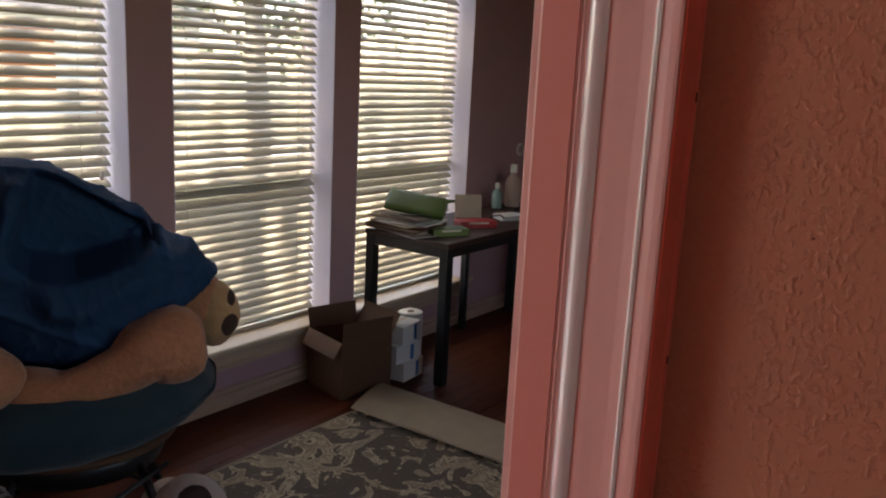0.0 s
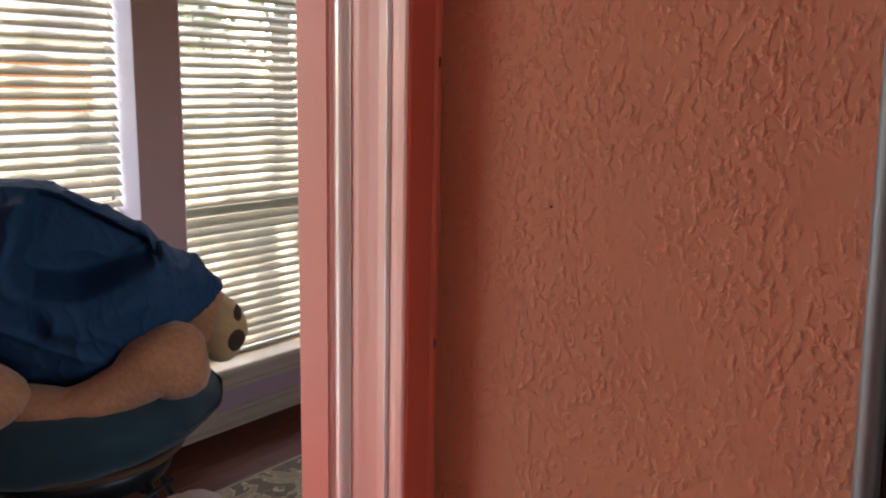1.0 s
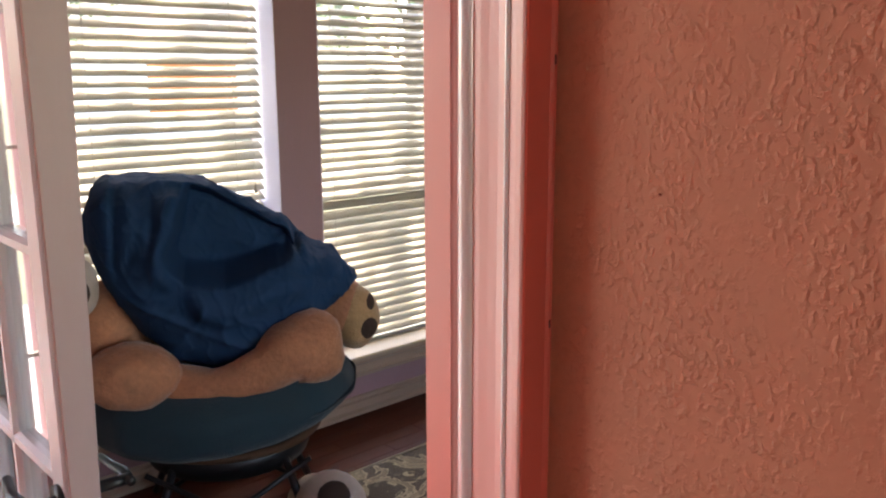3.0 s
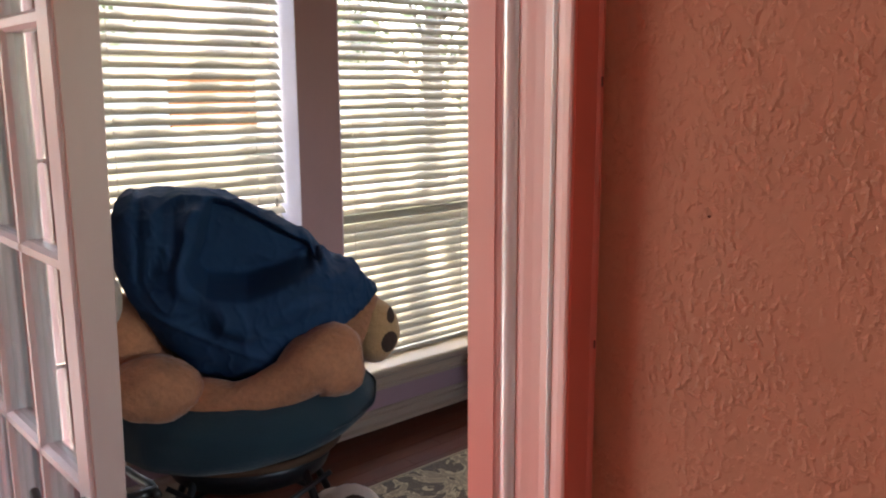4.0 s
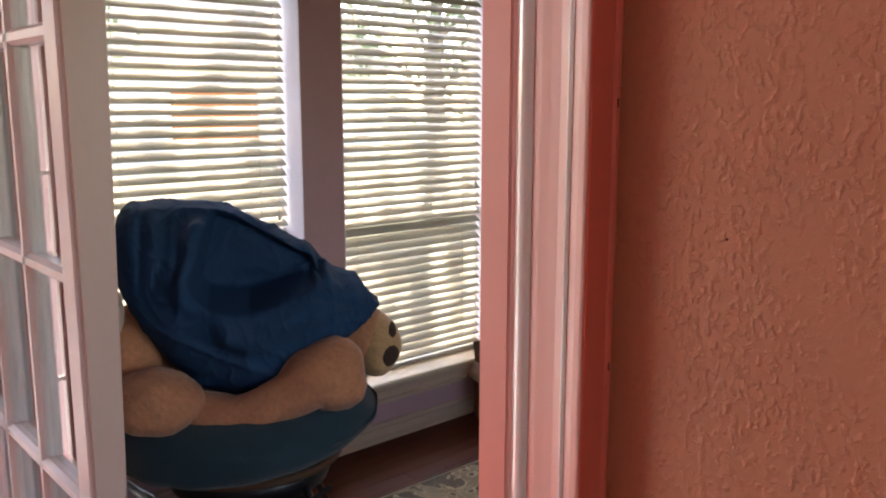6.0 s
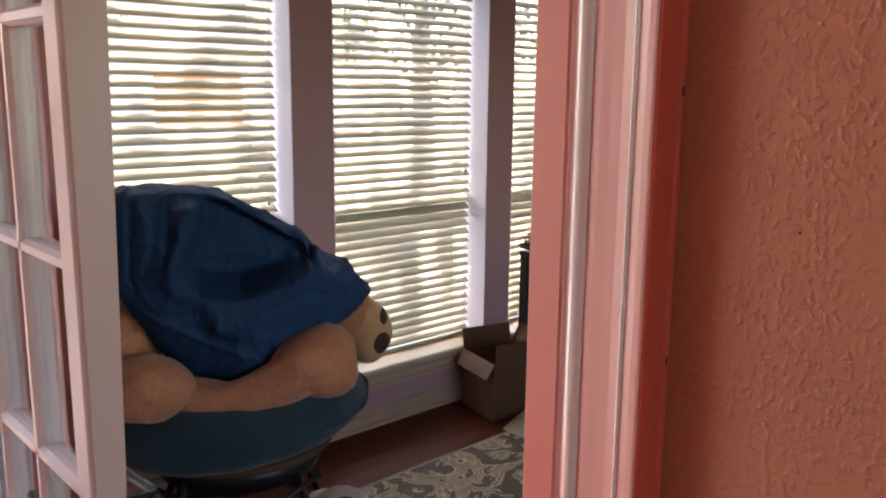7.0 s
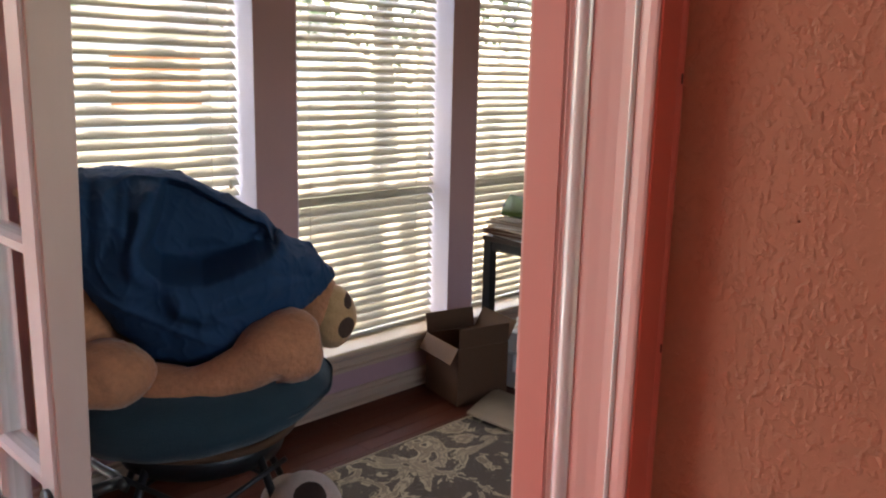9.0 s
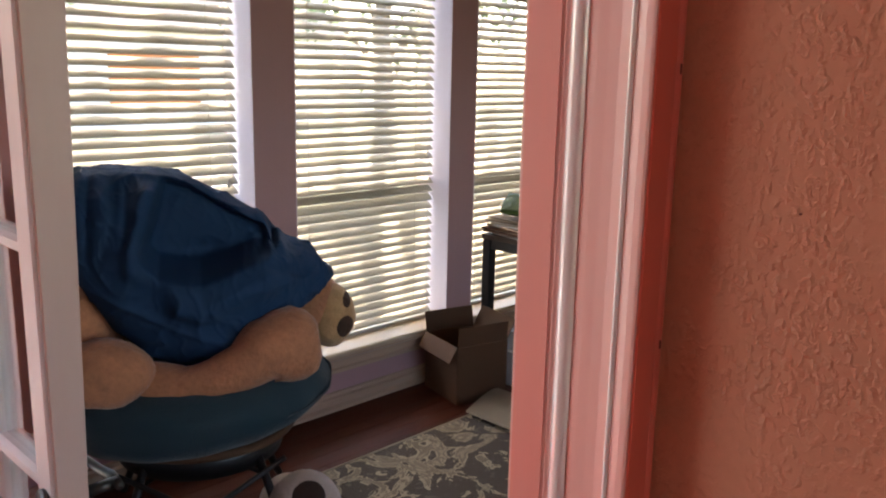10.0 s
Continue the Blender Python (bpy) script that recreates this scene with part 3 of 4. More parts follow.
def saucer_chair():
    c = thing("saucer_chair", "round teal plush saucer chair on a black folding frame", "chair", CH)
    bm = bmesh.new()
    n, m = 144, 44
    for j in range(m):
        a = -math.pi / 2 + math.pi * j / (m - 1)
        for k in range(n):
            t = 2 * math.pi * k / n
            cr = math.copysign(abs(math.cos(a)) ** 0.62, 1)
            pl = 1 + 0.005 * math.cos(16 * t) + 0.012 * noise.noise((3 * math.cos(t), 3 * math.sin(t), a * 2))
            r = 0.447 * cr * pl
            z = 0.515 + (0.145 if math.sin(a) > 0 else 0.118) * math.sin(a) - 0.03 * math.sin(a) * (1 - cr) + 0.02 * r * math.cos(t)
            if math.sin(a) < 0:
                z += 0.05 * (r / 0.46) ** 2 * math.cos(t - 0.4)
            bm.verts.new((r * math.cos(t), r * math.sin(t) * 0.95, z))
    bm.verts.ensure_lookup_table()
    for j in range(m - 1):
        for k in range(n):
            bm.faces.new([bm.verts[i] for i in (j * n + k, j * n + (k + 1) % n, (j + 1) * n + (k + 1) % n, (j + 1) * n + k)])
    bm.faces.new([bm.verts[k] for k in range(n)][::-1])
    bm.faces.new([bm.verts[(m - 1) * n + k] for k in range(n)])
    part("cushion", bm, M_TEAL, c, "padded teal plush cushion", smooth=True)
    rim = [(0.31 * math.cos(2 * math.pi * k / 48), 0.30 * math.sin(2 * math.pi * k / 48), 0.394) for k in range(49)]
    part("rim", tube(bmesh.new(), rim, 0.014, 10, cap=False), M_CARD, c, "brown rim under the cushion", smooth=True)
    part("sling", lathe(bmesh.new(), [(0.12, 0.262), (0.20, 0.270), (0.27, 0.305), (0.298, 0.378), (0.29, 0.382)], 40), M_BLACK, c, "black fabric sling under the cushion", smooth=True)
    ring = [(0.27 * math.cos(2 * math.pi * k / 40), 0.26 * math.sin(2 * math.pi * k / 40), 0.345) for k in range(41)]
    part("support_ring", tube(bmesh.new(), ring, 0.012, 10, cap=False), M_CARD, c, "brown cane support ring", smooth=True)
    for sx in (-1, 1):
        for sy in (-1, 1):
            pts = [(sx * 0.17, sy * 0.20, 0.36), (sx * 0.22, sy * 0.25, 0.20), (sx * 0.29, sy * 0.31, 0.014)]
            part("leg", tube(bmesh.new(), pts, 0.014, 10), M_BLACK, c, smooth=True)
            pts = [(-sx * 0.26, sy * 0.24, 0.34), (0.0, sy * 0.255, 0.18), (sx * 0.24, sy * 0.29, 0.02)]
            part("brace", tube(bmesh.new(), pts, 0.009, 10), M_BLACK, c, smooth=True)
    return c


saucer_chair()


def teddy_bear():
    """One mesh: body, limbs, muzzle and paws."""
    bm = bmesh.new()
    blob(bm, (-0.04, 0.14, 0.76), (0.30, 0.17, 0.26), 0.012, 6)
    # long limb lying along the cushion, swelling to a blunt paw
    chain = ((-0.14, -0.23, 0.580, 0.074), (-0.04, -0.27, 0.580, 0.066), (0.05, -0.285, 0.603, 0.060), (0.13, -0.285, 0.638, 0.072), (0.20, -0.265, 0.674, 0.101), (0.265, -0.24, 0.682, 0.120))
    pts, rad = [], []
    for (x0, y0, z0, r0), (x1, y1, z1, r1) in zip(chain, chain[1:]):
        for k in range(5):
            u = k / 5
            pts.append((x0 + (x1 - x0) * u, y0 + (y1 - y0) * u, z0 + (z1 - z0) * u))
            rad.append(r0 + (r1 - r0) * u)
    pts = [(-0.205, -0.22, 0.590), (-0.19, -0.222, 0.588)] + pts + [(0.302, -0.227, 0.684), (0.332, -0.217, 0.686), (0.349, -0.211, 0.687), (0.355, -0.209, 0.687)]
    rad = [0.02, 0.05] + rad + [0.119, 0.106, 0.085, 0.03]
    before = set(bm.verts)
    tube(bm, pts, rad, 40)
    for v in set(bm.verts) - before:
        v.co += Vector((noise.noise(v.co * 14), noise.noise(v.co * 14 + Vector((5, 0, 0))), noise.noise(v.co * 14 + Vector((0, 7, 0))))) * 0.009
    # other limb, drawn up towards the viewer's side
    blob(bm, (-0.27, -0.27, 0.645), (0.145, 0.13, 0.102), 0.010, 12)
    blob(bm, (-0.36, 0.0, 0.72), (0.13, 0.20, 0.165), 0.010, 10)
    # head: tan cheek, cream muzzle with nose and eye
    blob(bm, (0.41, 0.20, 0.69), (0.115, 0.13, 0.125), 0.006, 12)
    muzzle = blob(bm, (0.475, 0.17, 0.655), (0.092, 0.11, 0.120), 0.005, 12, seg=220, mat_index=1)
    paw = blob(bm, (-0.415, -0.15, 0.902), (0.056, 0.085, 0.090), 0.005, 12, seg=180, mat_index=3)

    def spot(verts, cx, cz, rx, rz, front):
        """Dark felt ovals on the side that faces the room."""
        for f in {f for v in verts for f in v.link_faces}:
            p = f.calc_center_median()
            if ((p.x - cx) / rx) ** 2 + ((p.z - cz) / rz) ** 2 < 1 and p.y < front:
                f.material_index = 2
    spot(muzzle, 0.517, 0.630, 0.034, 0.042, 0.17)
    spot(muzzle, 0.528, 0.722, 0.018, 0.024, 0.17)
    spot(paw, -0.405, 0.902, 0.028, 0.042, -0.15)
    return single("teddy_bear", bm, [M_FUR, M_CREAM, M_BROWN, M_PLUSH], "very large tan plush bear slumped on the round chair", "soft toy", SEAT, smooth=True)


teddy_bear()


def curve(rows, x):
    """A smooth line through a few (place, height) rows."""
    if x <= rows[0][0]:
        return rows[0][1]
    for (x0, v0), (x1, v1) in zip(rows, rows[1:]):
        if x <= x1:
            return v0 + (v1 - v0) * (x - x0) / (x1 - x0)
    return rows[-1][1]


def rise(v, w):
    v = min(1.0, max(0.0, v / w))
    return v * v * (3 - 2 * v)


def bell(v, w):
    return math.exp(-(v / w) ** 2)


def blanket():
    """A heavy cloth thrown over the bear: arched from the back hem over a crest to the front hem, with a deep hollow
    under the crest, a pinched knot beside it, a corner lobe over the head and a soft roll along the front."""
    crest = ((-0.415, 0.185), (-0.402, 0.270), (-0.36, 0.322), (-0.25, 0.334), (-0.136, 0.330), (-0.057, 0.308), (0.061, 0.256), (0.169, 0.196),
             (0.232, 0.166), (0.262, 0.132), (0.290, 0.092), (0.378, 0.033), (0.45, -0.030), (0.477, -0.066))
    hem = ((-0.415, 0.135), (-0.402, 0.060), (-0.345, -0.050), (-0.260, -0.180), (-0.140, -0.290), (0.045, -0.345), (0.125, -0.345), (0.194, -0.302), (0.260, -0.222),
           (0.36, -0.185), (0.43, -0.135), (0.477, -0.082))
    depth = ((-0.415, 0.05), (-0.395, 0.14), (-0.34, 0.23), (-0.22, 0.295), (0.0, 0.315), (0.2, 0.275), (0.3, 0.215), (0.4, 0.15), (0.46, 0.07), (0.477, 0.03))
    fold = ((-0.02, -0.115), (0.05, -0.160), (0.10, -0.166), (0.17, -0.130), (0.30, -0.105))        # side edge of the hollow, by height
    shelf = ((-0.16, 0.055), (-0.104, 0.004), (0.02, -0.012), (0.122, 0.014), (0.255, 0.062))        # its lower edge

    def even(rows, x, w=0.014):
        return sum(curve(rows, x + w * k) for k in (-1.5, -0.5, 0.5, 1.5)) / 4

    bm = bmesh.new()
    nu, nv = 300, 230
    for i in range(nu):
        u = -0.415 + 0.892 * (0.5 - 0.5 * math.cos(math.pi * (0.02 + 0.96 * i / (nu - 1))))
        zt, zb, d = even(crest, u), even(hem, u), even(depth, u)
        zc, h = (zt + zb) / 2, max(0.012, (zt - zb) / 2)
        yc = 0.09 * rise(u - 0.22, 0.2)
        for j in range(nv):
            a = math.pi * (-0.12 + 1.60 * j / (nv - 1))
            c, sn = math.cos(a), math.sin(a)
            e = 2.35 + 0.5 * rise(-sn, 0.5)
            k = (abs(c) ** e + abs(sn) ** e) ** (-1 / e)
            x, y, z = u, yc + d * c * k, zc + h * sn * k
            q = Vector((x, y, z))
            n = Vector((0, c / d, sn / h)).normalized()
            r1 = max(0.0, 1 - abs(noise.noise(q * 4.2 + Vector((3.1, 0, 0)))) * 2.4) ** 3
            r2 = max(0.0, 1 - abs(noise.noise(Vector((q.x * 11, q.y * 7, q.z * 8)) + Vector((0, 8.3, 0)))) * 2.4) ** 3
            r3 = max(0.0, 1 - abs(noise.noise(q * 19 + Vector((0, 0, 4.7)))) * 2.6) ** 3
            out = 0.010 * noise.noise(q * 4.5) + 0.008 * r1 + 0.0065 * r2 + 0.0035 * r3 - 0.008
            if c < 0.15:
                f = rise(0.15 - c, 0.35)
                side, low = curve(fold, z) + 0.012 * noise.noise(q * 7), curve(shelf, x) + 0.010 * noise.noise(q * 6 + Vector((2, 0, 0)))
                hollow = rise(x - side, 0.035) * rise(z - low, 0.050) * rise(zt - 0.004 - z, 0.035) * rise(0.262 - x, 0.040)
                # a second, deeper pocket low in the hollow
                pocket = bell(x - 0.02 - 0.5 * (z - 0.05), 0.10) * bell(z - 0.055, 0.045)
                roll = bell(z - low + 0.060, 0.045) * rise(x + 0.12, 0.08) * rise(0.44 - x, 0.08)
                ridge = bell(x - side + 0.020, 0.026) * rise(z + 0.02, 0.08)
                out += f * (0.034 * roll + 0.030 * ridge * rise(zt - 0.02 - z, 0.06))
                q.y += f * (0.74 * hollow + 0.10 * pocket * hollow) * max(0.0, -y)
                # long soft folds hanging from the crest, and wrinkles that run with the hem
                for at, lean, w, g in ((-0.300, 0.20, 0.016, 0.014), (-0.228, 1.4, 0.022, 0.012), (-0.19, 0.5, 0.012, 0.008)):
                    out -= f * g * bell(x - at - lean * (z - 0.2) * (0.3 - z), w) * rise(z - 0.0, 0.10) * rise(zt - z, 0.05)
                wave = 1 - abs(math.sin(21 * (z - 0.30 * x * x + 0.25 * x) + 2.2 * noise.noise(q * 3.1)))
                out += f * 0.012 * wave ** 3 * rise(low - 0.05 - z, 0.06) * rise(z - zb, 0.05)
                # creases drawn towards the knot
                t = math.atan2(z - 0.132, x - 0.255)
                rad = math.hypot(z - 0.132, x - 0.255)
                out -= f * 0.050 * bell(x - 0.250, 0.016) * bell(z - 0.125, 0.034)
                out += f * 0.022 * bell(x - 0.285, 0.020) * bell(z - 0.100, 0.040)
                out += f * 0.007 * math.sin(9 * t + 1.5 * noise.noise(q * 8)) * bell(rad - 0.07, 0.05)
                out -= f * 0.016 * bell(z - 0.030 + 0.42 * (x - 0.20), 0.012) * rise(x - 0.20, 0.06) * rise(0.42 - x, 0.08)
            # the crest is creased and not quite even
            out += 0.006 * noise.noise(Vector((x * 16, 0, 3.3))) * rise(sn - 0.6, 0.3)
            bm.verts.new(q + n * out)
    bm.verts.ensure_lookup_table()
    for i in range(nu - 1):
        for j in range(nv - 1):
            bm.faces.new([bm.verts[v] for v in (i * nv + j, i * nv + j + 1, (i + 1) * nv + j + 1, (i + 1) * nv + j)])
    for i in (0, nu - 1):
        bm.faces.new([bm.verts[i * nv + j] for j in range(nv)])
    m = SEAT @ Matrix.Translation((0.0, 0.04, 0.905))
    return single("blanket", bm, M_BLANKET, "crumpled navy blue blanket draped over the bear", "blanket", m, smooth=True)


blanket()

# soft toy lying on the floor, and a dark bag under the chair
bm = bmesh.new()
v1 = blob(bm, (0, 0, 0.15), (0.125, 0.12, 0.135), 0.006, 10, seg=200, mat_index=0)
blob(bm, (-0.03, 0.20, 0.085), (0.10, 0.14, 0.085), 0.008, 9, mat_index=0)
for f in {f for v in v1 for f in v.link_faces}:
    p = f.calc_center_median()
    n = (p - Vector((0, 0, 0.15))).normalized()
    if n.dot(Vector((0.05, -0.66, 0.75)).normalized()) > 0.905:
        f.material_index = 1
single("plush_toy", bm, [M_PLUSH, M_BROWN], "cream plush toy with a dark brown pad, lying on the floor", "soft toy",
       CH @ pose(0.318, -0.262, 0, 0, 0, 0), smooth=True)
bm = bmesh.new()
blob(bm, (0, 0, 0.12), (0.16, 0.12, 0.13), 0.015, 8, squash=3)
single("black_bag", bm, M_BLACK, "shiny black bag under the round chair", "bag", CH @ pose(-0.36, -0.36, -0.008, 0, 0, 12), smooth=True)

# ---- rug with its end folded over ----
rug = thing("rug", "grey-brown floral rug with one end folded over", "rug", (0, 0, 0.0))
bm = bmesh.new()
box(bm, 1.90, 3.10, 0.45, 2.625, 0.0005, 0.009, bevel=0.003)
part("rug_body", bm, M_RUG, rug)
part("binding", boxes((1.90, 3.08, 2.6255, 2.637, 0.0005, 0.011), bevel=0.003), M_BACKING, rug)
bm = bmesh.new()
prof = []
for k in range(13):
    a = -math.pi / 2 + math.pi * k / 12
    prof.append((3.102 + 0.02 * math.cos(a), 0.024 + 0.0225 * math.sin(a)))
prof += [(3.03, 0.052), (2.93, 0.050), (2.80, 0.036), (2.795, 0.028), (2.93, 0.038), (3.03, 0.036), (3.09, 0.03)]
a = [bm.verts.new((x, 0.45, z)) for x, z in prof]
b = [bm.verts.new((x, 2.63 + 0.28 * (x - 2.8), z)) for x, z in prof]
for k in range(len(prof)):
    bm.faces.new((a[k], a[(k + 1) % len(prof)], b[(k + 1) % len(prof)], b[k]))
bm.faces.new(a[::-1])
bm.faces.new(b)
part("folded_end", bm, M_BACKING, rug, "beige backing of the folded end")


# ---- desk and what is on it ----
def desk():
    d = thing("desk", "black metal desk with a dark wooden top", "desk")
    x0, x1, y0, y1 = 3.345, 4.86, 2.51, 3.055
    part("desktop", boxes((x0, x1, y0, y1, 0.722, 0.75), bevel=0.003), M_TOP, d, "dark walnut desk top")
    for x in (x0 + 0.004, x1 - 0.056):
        for y in (y0 + 0.004, y1 - 0.056):
            part("leg", boxes((x, x + 0.052, y, y + 0.052, 0.0, 0.7215), bevel=0.003), M_BLACK, d)
        part("end_rail", boxes((x + 0.006, x + 0.046, y0 + 0.057, y1 - 0.057, 0.672, 0.7215), bevel=0.002), M_BLACK, d)
    part("middle_leg", boxes((4.235, 4.275, 3.0, 3.04, 0.0, 0.671), bevel=0.003), M_BLACK, d)
    for y in (y0 + 0.01, y1 - 0.05):
        part("long_rail", boxes((x0 + 0.057, x1 - 0.057, y, y + 0.036, 0.672, 0.7215), bevel=0.002), M_BLACK, d)


desk()
DT = 0.75
z = DT + 0.0005
for i in range(14):
    h = random.choice((0.004, 0.006, 0.008, 0.010))
    w, l = random.uniform(0.10, 0.135), random.uniform(0.13, 0.175)
    single("paper_sheaf" if i % 3 else "folder", boxes((-w, w, -l, l, 0, h), bevel=0.001), random.choice((M_PAPER, M_PAPER2, M_PAPER2, M_TANCARD, M_CARD)),
           "flat papers and folders piled on the desk", "papers", pose(3.475 + random.uniform(-0.016, 0.02), 2.865 + random.uniform(-0.03, 0.03), z, 0, 0, random.uniform(-14, 14)), group="paper pile")
    z += h + 0.0006
pouch = thing("zip_pouch", "padded green zip case lying tilted on the papers", "case", pose(3.49, 2.83, z + 0.052, 9, -16, 30))
bm = boxes((-0.118, 0.118, -0.155, 0.155, -0.011, 0.011), bevel=0.008)
bmesh.ops.subdivide_edges(bm, edges=list(bm.edges), cuts=5, use_grid_fill=True)
for v in bm.verts:
    v.co.z += 0.010 * (1 - (v.co.x / 0.13) ** 2) * (1 - (v.co.y / 0.17) ** 2) * (0.4 if v.co.z > 0 else -0.2) + 0.003 * noise.noise(v.co * 14)
part("cover", bm, M_GREEN, pouch, smooth=True)
rim = []
for k in range(65):
    t = 2 * math.pi * k / 64
    q = (abs(math.cos(t)) ** 4.2 + abs(math.sin(t)) ** 4.2) ** (-1 / 4.2)
    rim.append((0.119 * q * math.cos(t), 0.159 * q * math.sin(t), 0.0))
part("zip", tube(bmesh.new(), rim, 0.0035, 8, cap=False), M_BLACK, pouch, "black zip round the edge", smooth=True)
part("strap", tube(bmesh.new(), [(0.05, -0.15, 0.02), (0.08, -0.19, 0.022), (0.105, -0.19, 0.01), (0.11, -0.15, 0.004)], 0.006, 8), M_GREEN, pouch, smooth=True)


def lidded_box(name, mat, label, m, sx, sy, h):
    b = thing(name, label, "box", m)
    part("tray", boxes((-sx, sx, -sy, sy, 0, h * 0.62), bevel=0.002), mat, b)
    part("lid", boxes((-sx - 0.0015, sx + 0.0015, -sy - 0.0015, sy + 0.0015, h * 0.62 + 0.001, h), bevel=0.002), mat, b)
    part("label", boxes((-sx * 0.55, sx * 0.55, -sy - 0.0026, -sy - 0.0017, h * 0.66, h * 0.92)), M_PAPER, b, "pale unreadable label")
    return b


lidded_box("small_box", M_GREENBOX, "flat green cardboard box on the desk edge", pose(3.55, 2.665, DT, 0, 0, -30), 0.10, 0.05, 0.036)
lidded_box("small_box", M_RED, "flat red cardboard box on the desk", pose(3.86, 2.70, DT, 0, 0, -34), 0.105, 0.055, 0.036)
single("upright_card", boxes((-0.08, 0.08, -0.002, 0.002, 0, 0.135), bevel=0.001), M_TANCARD, "plain tan card propped upright on the desk", "card", pose(4.06, 2.885, DT, -10, 0, -42))


def bottle(name, mat, label, at, r, h):
    b = thing(name, label, "bottle", at)
    part("body", lathe(bmesh.new(), [(r * 0.9, 0), (r, 0.006), (r, h * 0.55), (r * 0.8, h * 0.66), (r * 0.4, h * 0.74), (r * 0.38, h * 0.8)], 24), mat, b, smooth=True)
    part("cap", lathe(bmesh.new(), [(r * 0.45, h * 0.8), (r * 0.48, h * 0.81), (r * 0.46, h * 0.98), (r * 0.4, h)], 20), M_PAPER, b, smooth=True)


bottle("bottle", M_BOTTLE_A, "small pale teal bottle on the desk", (4.50, 2.97, DT), 0.034, 0.16)
bottle("bottle", M_BOTTLE_B, "taller peach-coloured bottle on the desk", (4.66, 2.955, DT), 0.05, 0.27)
for k in range(3):
    single("notepad", boxes((-0.08, 0.08, -0.06, 0.06, 0, 0.009), bevel=0.001), M_PAPER, "loose white papers on the desk", "papers", pose(4.22, 2.70, DT + 0.0005 + 0.0098 * k, 0, 0, 8 * k - 30), group="loose papers")
bm = tube(bmesh.new(), [(4.02, 2.74, DT + 0.008), (4.05, 2.71, DT + 0.035), (4.10, 2.69, DT + 0.04), (4.14, 2.68, DT + 0.010), (4.18, 2.69, DT + 0.008)], 0.0035, 8)
single("cable", bm, M_BLACK, "short black cable looped on the desk", "cable", smooth=True)


ring = [(4.99 + 0.036 * math.cos(2 * math.pi * k / 24), 3.118, 1.085 + 0.036 * math.sin(2 * math.pi * k / 24)) for k in range(25)]
single("wall_hook", tube(bmesh.new(), ring, 0.007, 10, cap=False), M_WHITE, "white ring-shaped hook on the mauve wall", "hook", smooth=True)

# ---- boxes on the floor ----
def carton(m, sx, sy, h):
    """Open corrugated box: four walls, four flaps turned out."""
    c = thing("cardboard_box", "open brown cardboard box with its flaps folded out", "box", m)
    t = 0.004
    part("bottom", boxes((-sx, sx, -sy, sy, 0, t)), M_CARD, c)
    part("side", boxes((-sx, sx, -sy, -sy + t, t, h)), M_CARD, c)
    part("side", boxes((-sx, sx, sy - t, sy, t, h)), M_CARD, c)
    part("side", boxes((-sx, -sx + t, -sy + t, sy - t, t, h)), M_CARD, c)
    part("side", boxes((sx - t, sx, -sy + t, sy - t, t, h)), M_CARD, c)
    for ax, sgn, ln, wd, turn in (("x", -1, sy, 0.085, 148), ("x", 1, sy, 0.11, 28), ("y", -1, sx, 0.10, 4), ("y", 1, sx, 0.10, 12)):
        bm = boxes((-ln + 0.004, ln - 0.004, -t / 2, t / 2, 0.001, wd), bevel=0.0008)
        f = part("flap", bm, M_CARD, c)
        if ax == "x":
            f.matrix_basis = pose(sgn * (sx - t / 2), 0, h, 0, 0, 0) @ pose(0, 0, 0, 0, 0, 90) @ pose(0, 0, 0, sgn * turn, 0, 0)
        else:
            f.matrix_basis = pose(0, sgn * (sy - t / 2), h, -sgn * turn, 0, 0)
    return c


carton(pose(3.05, 2.875, 0, 0, 0, -14.5), 0.146, 0.155, 0.29)
for dx, dy, dz, rz in ((0.01, 0, 0, 5), (-0.02, 0.01, 0.0985, -3), (0.0, 0.015, 0.197, 8)):
    b = thing("white_carton", "small white carton with a blue stripe, stacked", "box", pose(3.345 + dx, 2.79 + dy, dz, 0, 0, rz), group="white carton stack")
    part("body", boxes((-0.09, 0.09, -0.085, 0.085, 0, 0.098), bevel=0.002), M_PAPER, b)
    part("blue_stripe", boxes((0.02, 0.045, -0.0865, -0.0845, 0.008, 0.09)), M_BLUE, b, "blue printed stripe")
    part("tape", boxes((-0.089, 0.089, -0.012, 0.012, 0.098, 0.0986)), M_TANCARD, b, "pale packing tape")
roll = thing("paper_roll", "white kitchen paper roll standing behind the boxes", "paper roll", (3.545, 2.88, 0))
part("roll", lathe(bmesh.new(), [(0.062, 0), (0.066, 0.004), (0.066, 0.286), (0.062, 0.29), (0.02, 0.29)], 28), M_PAPER, roll, smooth=False)
part("core", lathe(bmesh.new(), [(0.02, 0.2), (0.02, 0.292), (0.017, 0.292)], 16), M_CARD, roll)

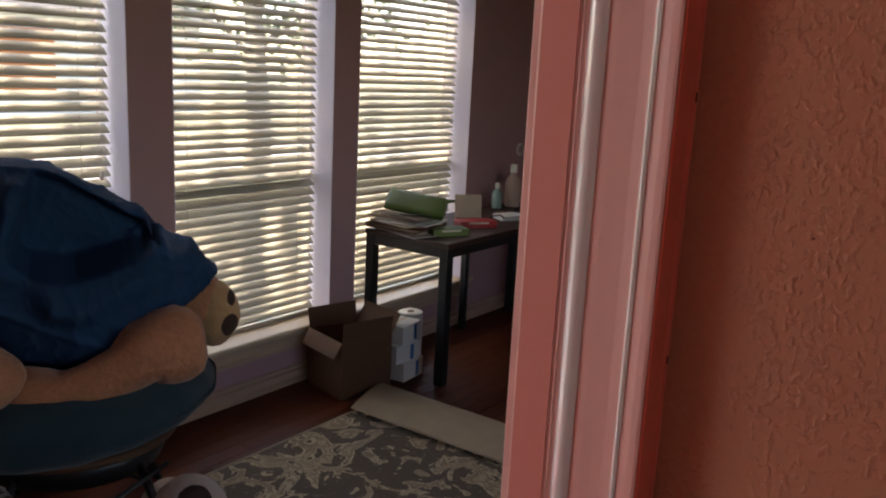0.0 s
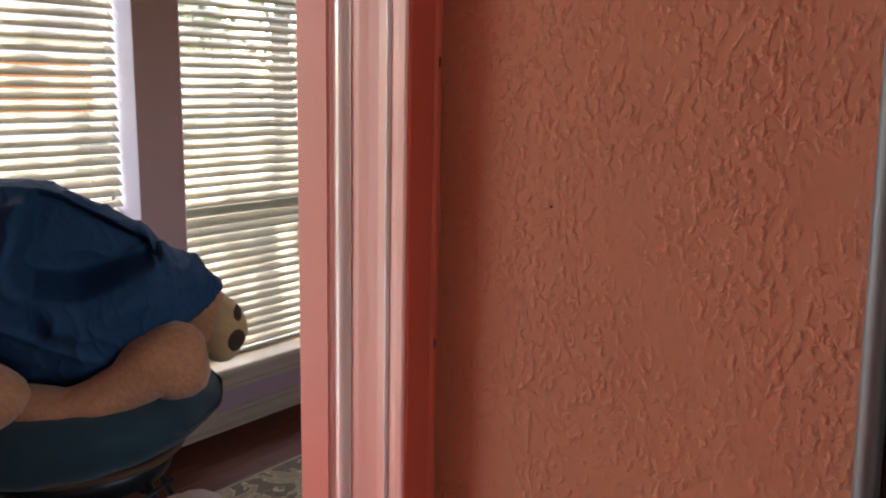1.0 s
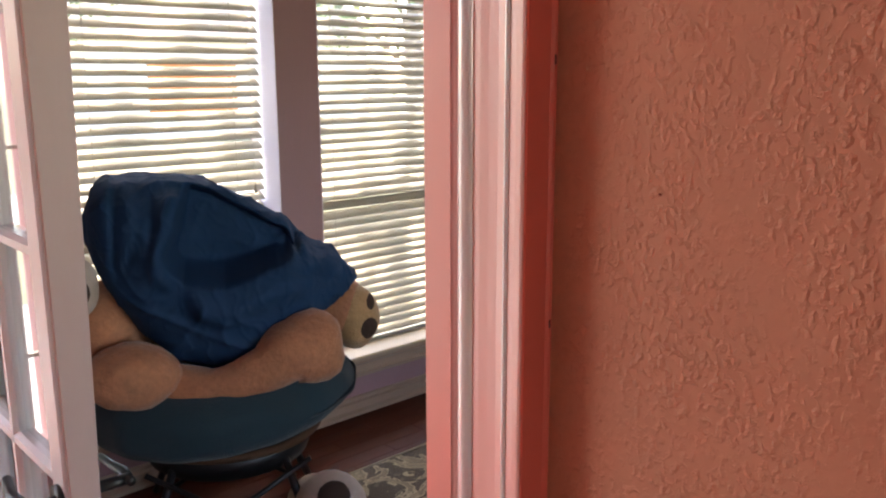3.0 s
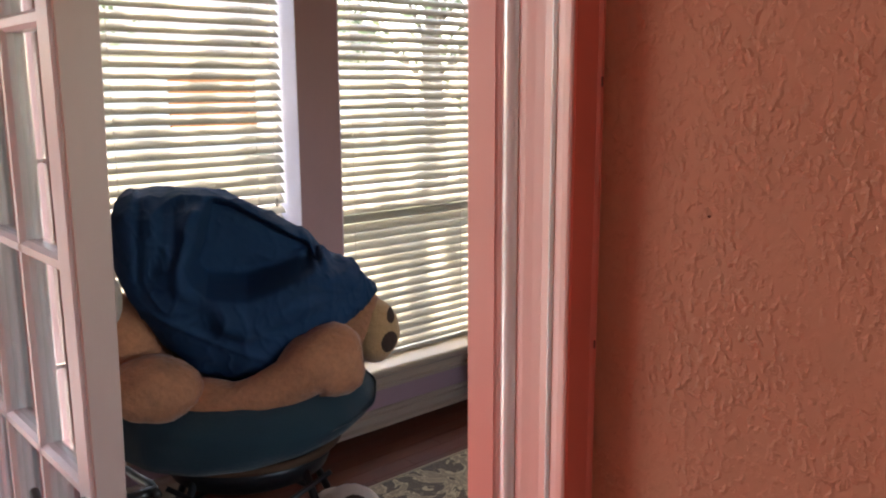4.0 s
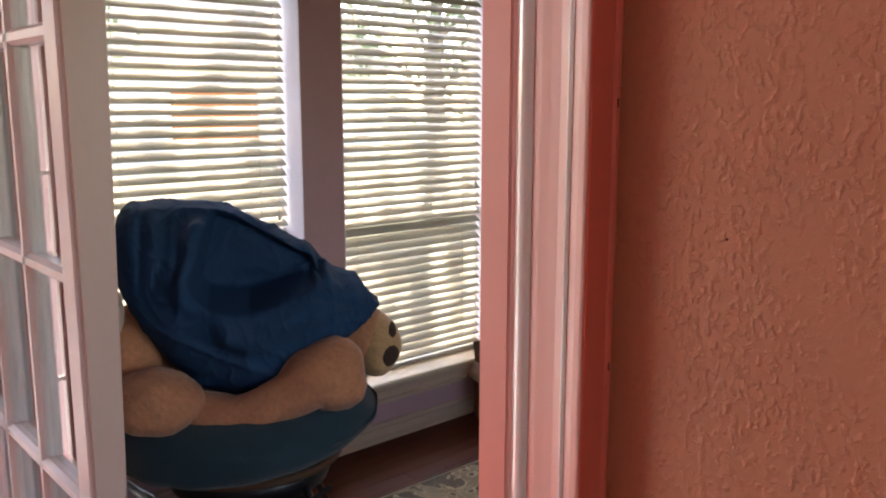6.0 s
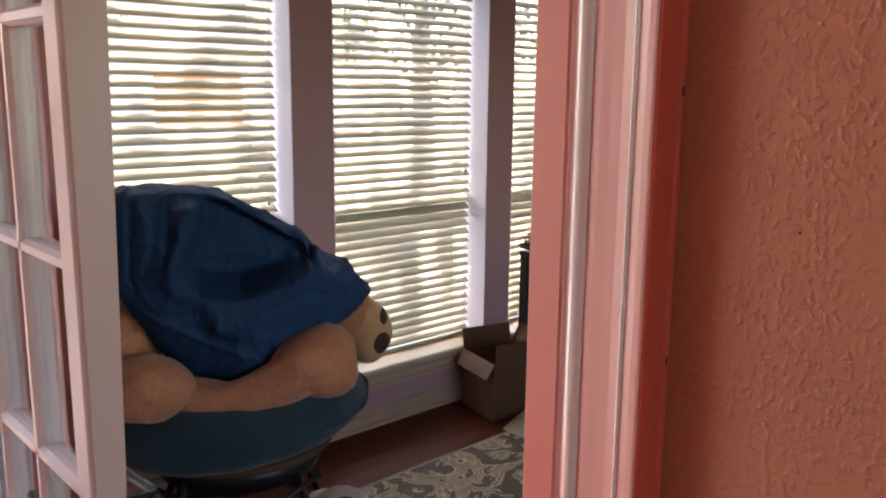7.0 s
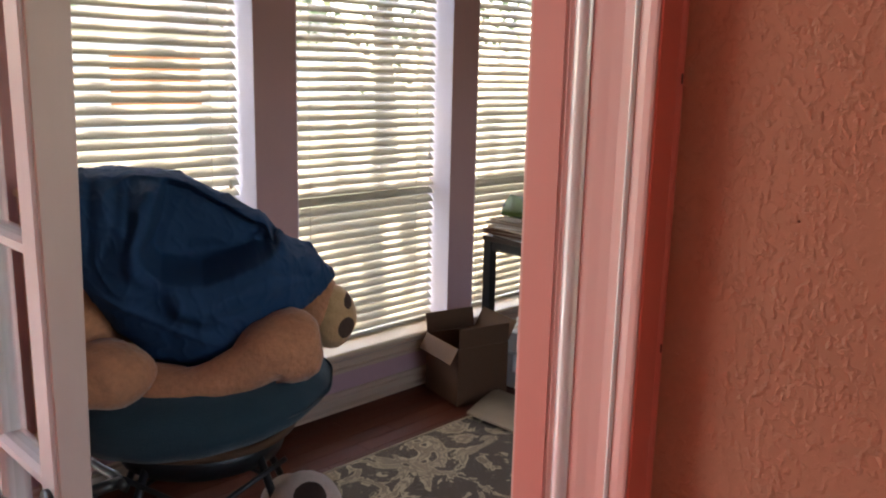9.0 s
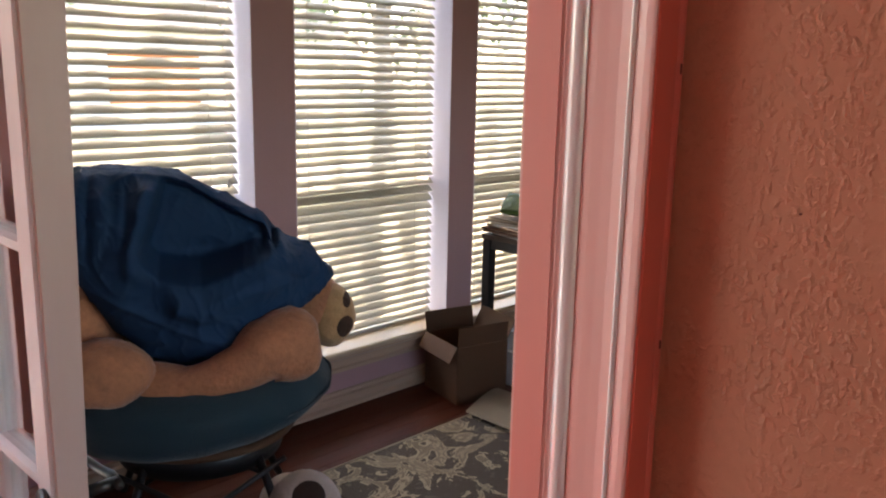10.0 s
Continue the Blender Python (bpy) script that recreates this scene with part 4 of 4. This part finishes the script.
# ---- outdoors ----
single("ground", boxes((-80, 90, -60, 120, -0.6, -0.35)), M_LAWN, "mown lawn in front of the house", "lawn", kind="structure")
# Pale ground added here to brighten the lower blind gaps and slats.
single("forecourt", boxes((-8, 14, 3.36, 7.6, -0.349, -0.335)), M_ROAD, "pale concrete forecourt added to brighten the lower windows", "pavement", kind="structure")
single("road", boxes((-80, 90, 12, 15, -0.349, -0.34)), M_ROAD, "pale concrete street", "road", kind="structure")
house = thing("neighbour_house", "pale sided house with a red-brown brick front and shingle roof", "house", (12.2, 24, -0.35))
part("wall", boxes((-6.5, 6.5, 0, 7, 0, 3.0)), M_PAPER, house)
part("brick_front", boxes((-1.5, 1.3, -0.12, -0.004, 0.7, 2.5)), M_BRICKWALL, house, "red-brown brick panel")
bm = bmesh.new()
extrude_x(bm, [(-0.5, 2.95), (7.5, 2.95), (3.5, 5.4)], -7, 7)
part("roof", bm, M_ROOF, house)
for u in (-4.2, 3.6):
    wq = part("window", boxes((u - 0.55, u + 0.55, -0.04, 0.02, 0.9, 2.3), bevel=0.01), M_WHITE, house)
    part("pane", boxes((u - 0.48, u + 0.48, -0.05, -0.041, 0.97, 2.23)), M_PAPER, wq)


def tree(x, y, h, spread, seed, low=0.3, girth=1.0):
    rnd = random.Random(seed)
    t = thing("tree", "broad leafy garden tree", "tree", (x, y, -0.36), group="garden trees")
    bm = bmesh.new()
    tube(bm, [(0, 0, 0), (0.05, 0, h * 0.2), (0.0, 0.06, h * 0.45), (0.1, 0.0, h * 0.8)], [0.22 * girth, 0.17 * girth, 0.13 * girth, 0.03], 12)
    tips = []
    for k in range(9):
        a, z0 = k * 2.4 + rnd.random(), h * (low + 0.04 * k)
        e = Vector((math.cos(a) * spread * rnd.uniform(0.5, 1), math.sin(a) * spread * rnd.uniform(0.5, 1), z0 + h * rnd.uniform(0.1, 0.3)))
        tube(bm, [(0.03, 0.02, z0), tuple(Vector((0, 0, z0)).lerp(e, 0.5) + Vector((0, 0, 0.15))), tuple(e)], [0.05 * girth, 0.03 * girth, 0.008], 7)
        tips.append(e)
    part("trunk", bm, M_BARK, t, smooth=True)
    vs, fs = [], []
    for e in tips + [Vector((0.1, 0, h * 0.85))] * 2:
        for _ in range(460):
            d = Vector((rnd.gauss(0, 0.42), rnd.gauss(0, 0.42), rnd.gauss(0, 0.32))) * spread * 0.55
            c = e + d
            u = Vector((rnd.uniform(-1, 1), rnd.uniform(-1, 1), rnd.uniform(-1, 1))).normalized()
            w = u.orthogonal().normalized()
            s = rnd.uniform(0.05, 0.11)
            i = len(vs)
            vs += [c - u * s, c + w * s * 0.5, c + u * s, c - w * s * 0.5]
            fs.append((i, i + 1, i + 2, i + 3))
    me = bpy.data.meshes.new("crown")
    me.from_pydata([tuple(v) for v in vs], [], fs)
    me.materials.append(M_LEAF)
    ob = new("crown", me)
    ob.parent = t


tree(3.3, 5.05, 9.0, 2.3, 1, 0.5, 0.45)
tree(8.4, 9.6, 5.6, 1.9, 2)
tree(2.2, 11.0, 5.4, 1.9, 3)

# ---- floor boards ----
PL, PW = 1.02, 0.083
plank_me = mesh_of("plank", boxes((-PL / 2 + 0.0006, PL / 2 - 0.0006, -PW / 2 + 0.0006, PW / 2 - 0.0006, -0.012, 0.0), bevel=0.0006), M_FLOOR)
for j in range(38):
    for i in range(6):
        y, x = WIN_Y - 0.03 - PW * (j + 0.5), 0.5 + PL * (i + 0.5) - (j * 0.37 % 1.0) * PL * 0.6
        if x - PL / 2 < 0.43 or x + PL / 2 > 5.75:
            continue
        p = new("plank", plank_me)
        p.parent = floor
        p.location = (x, y, 0)
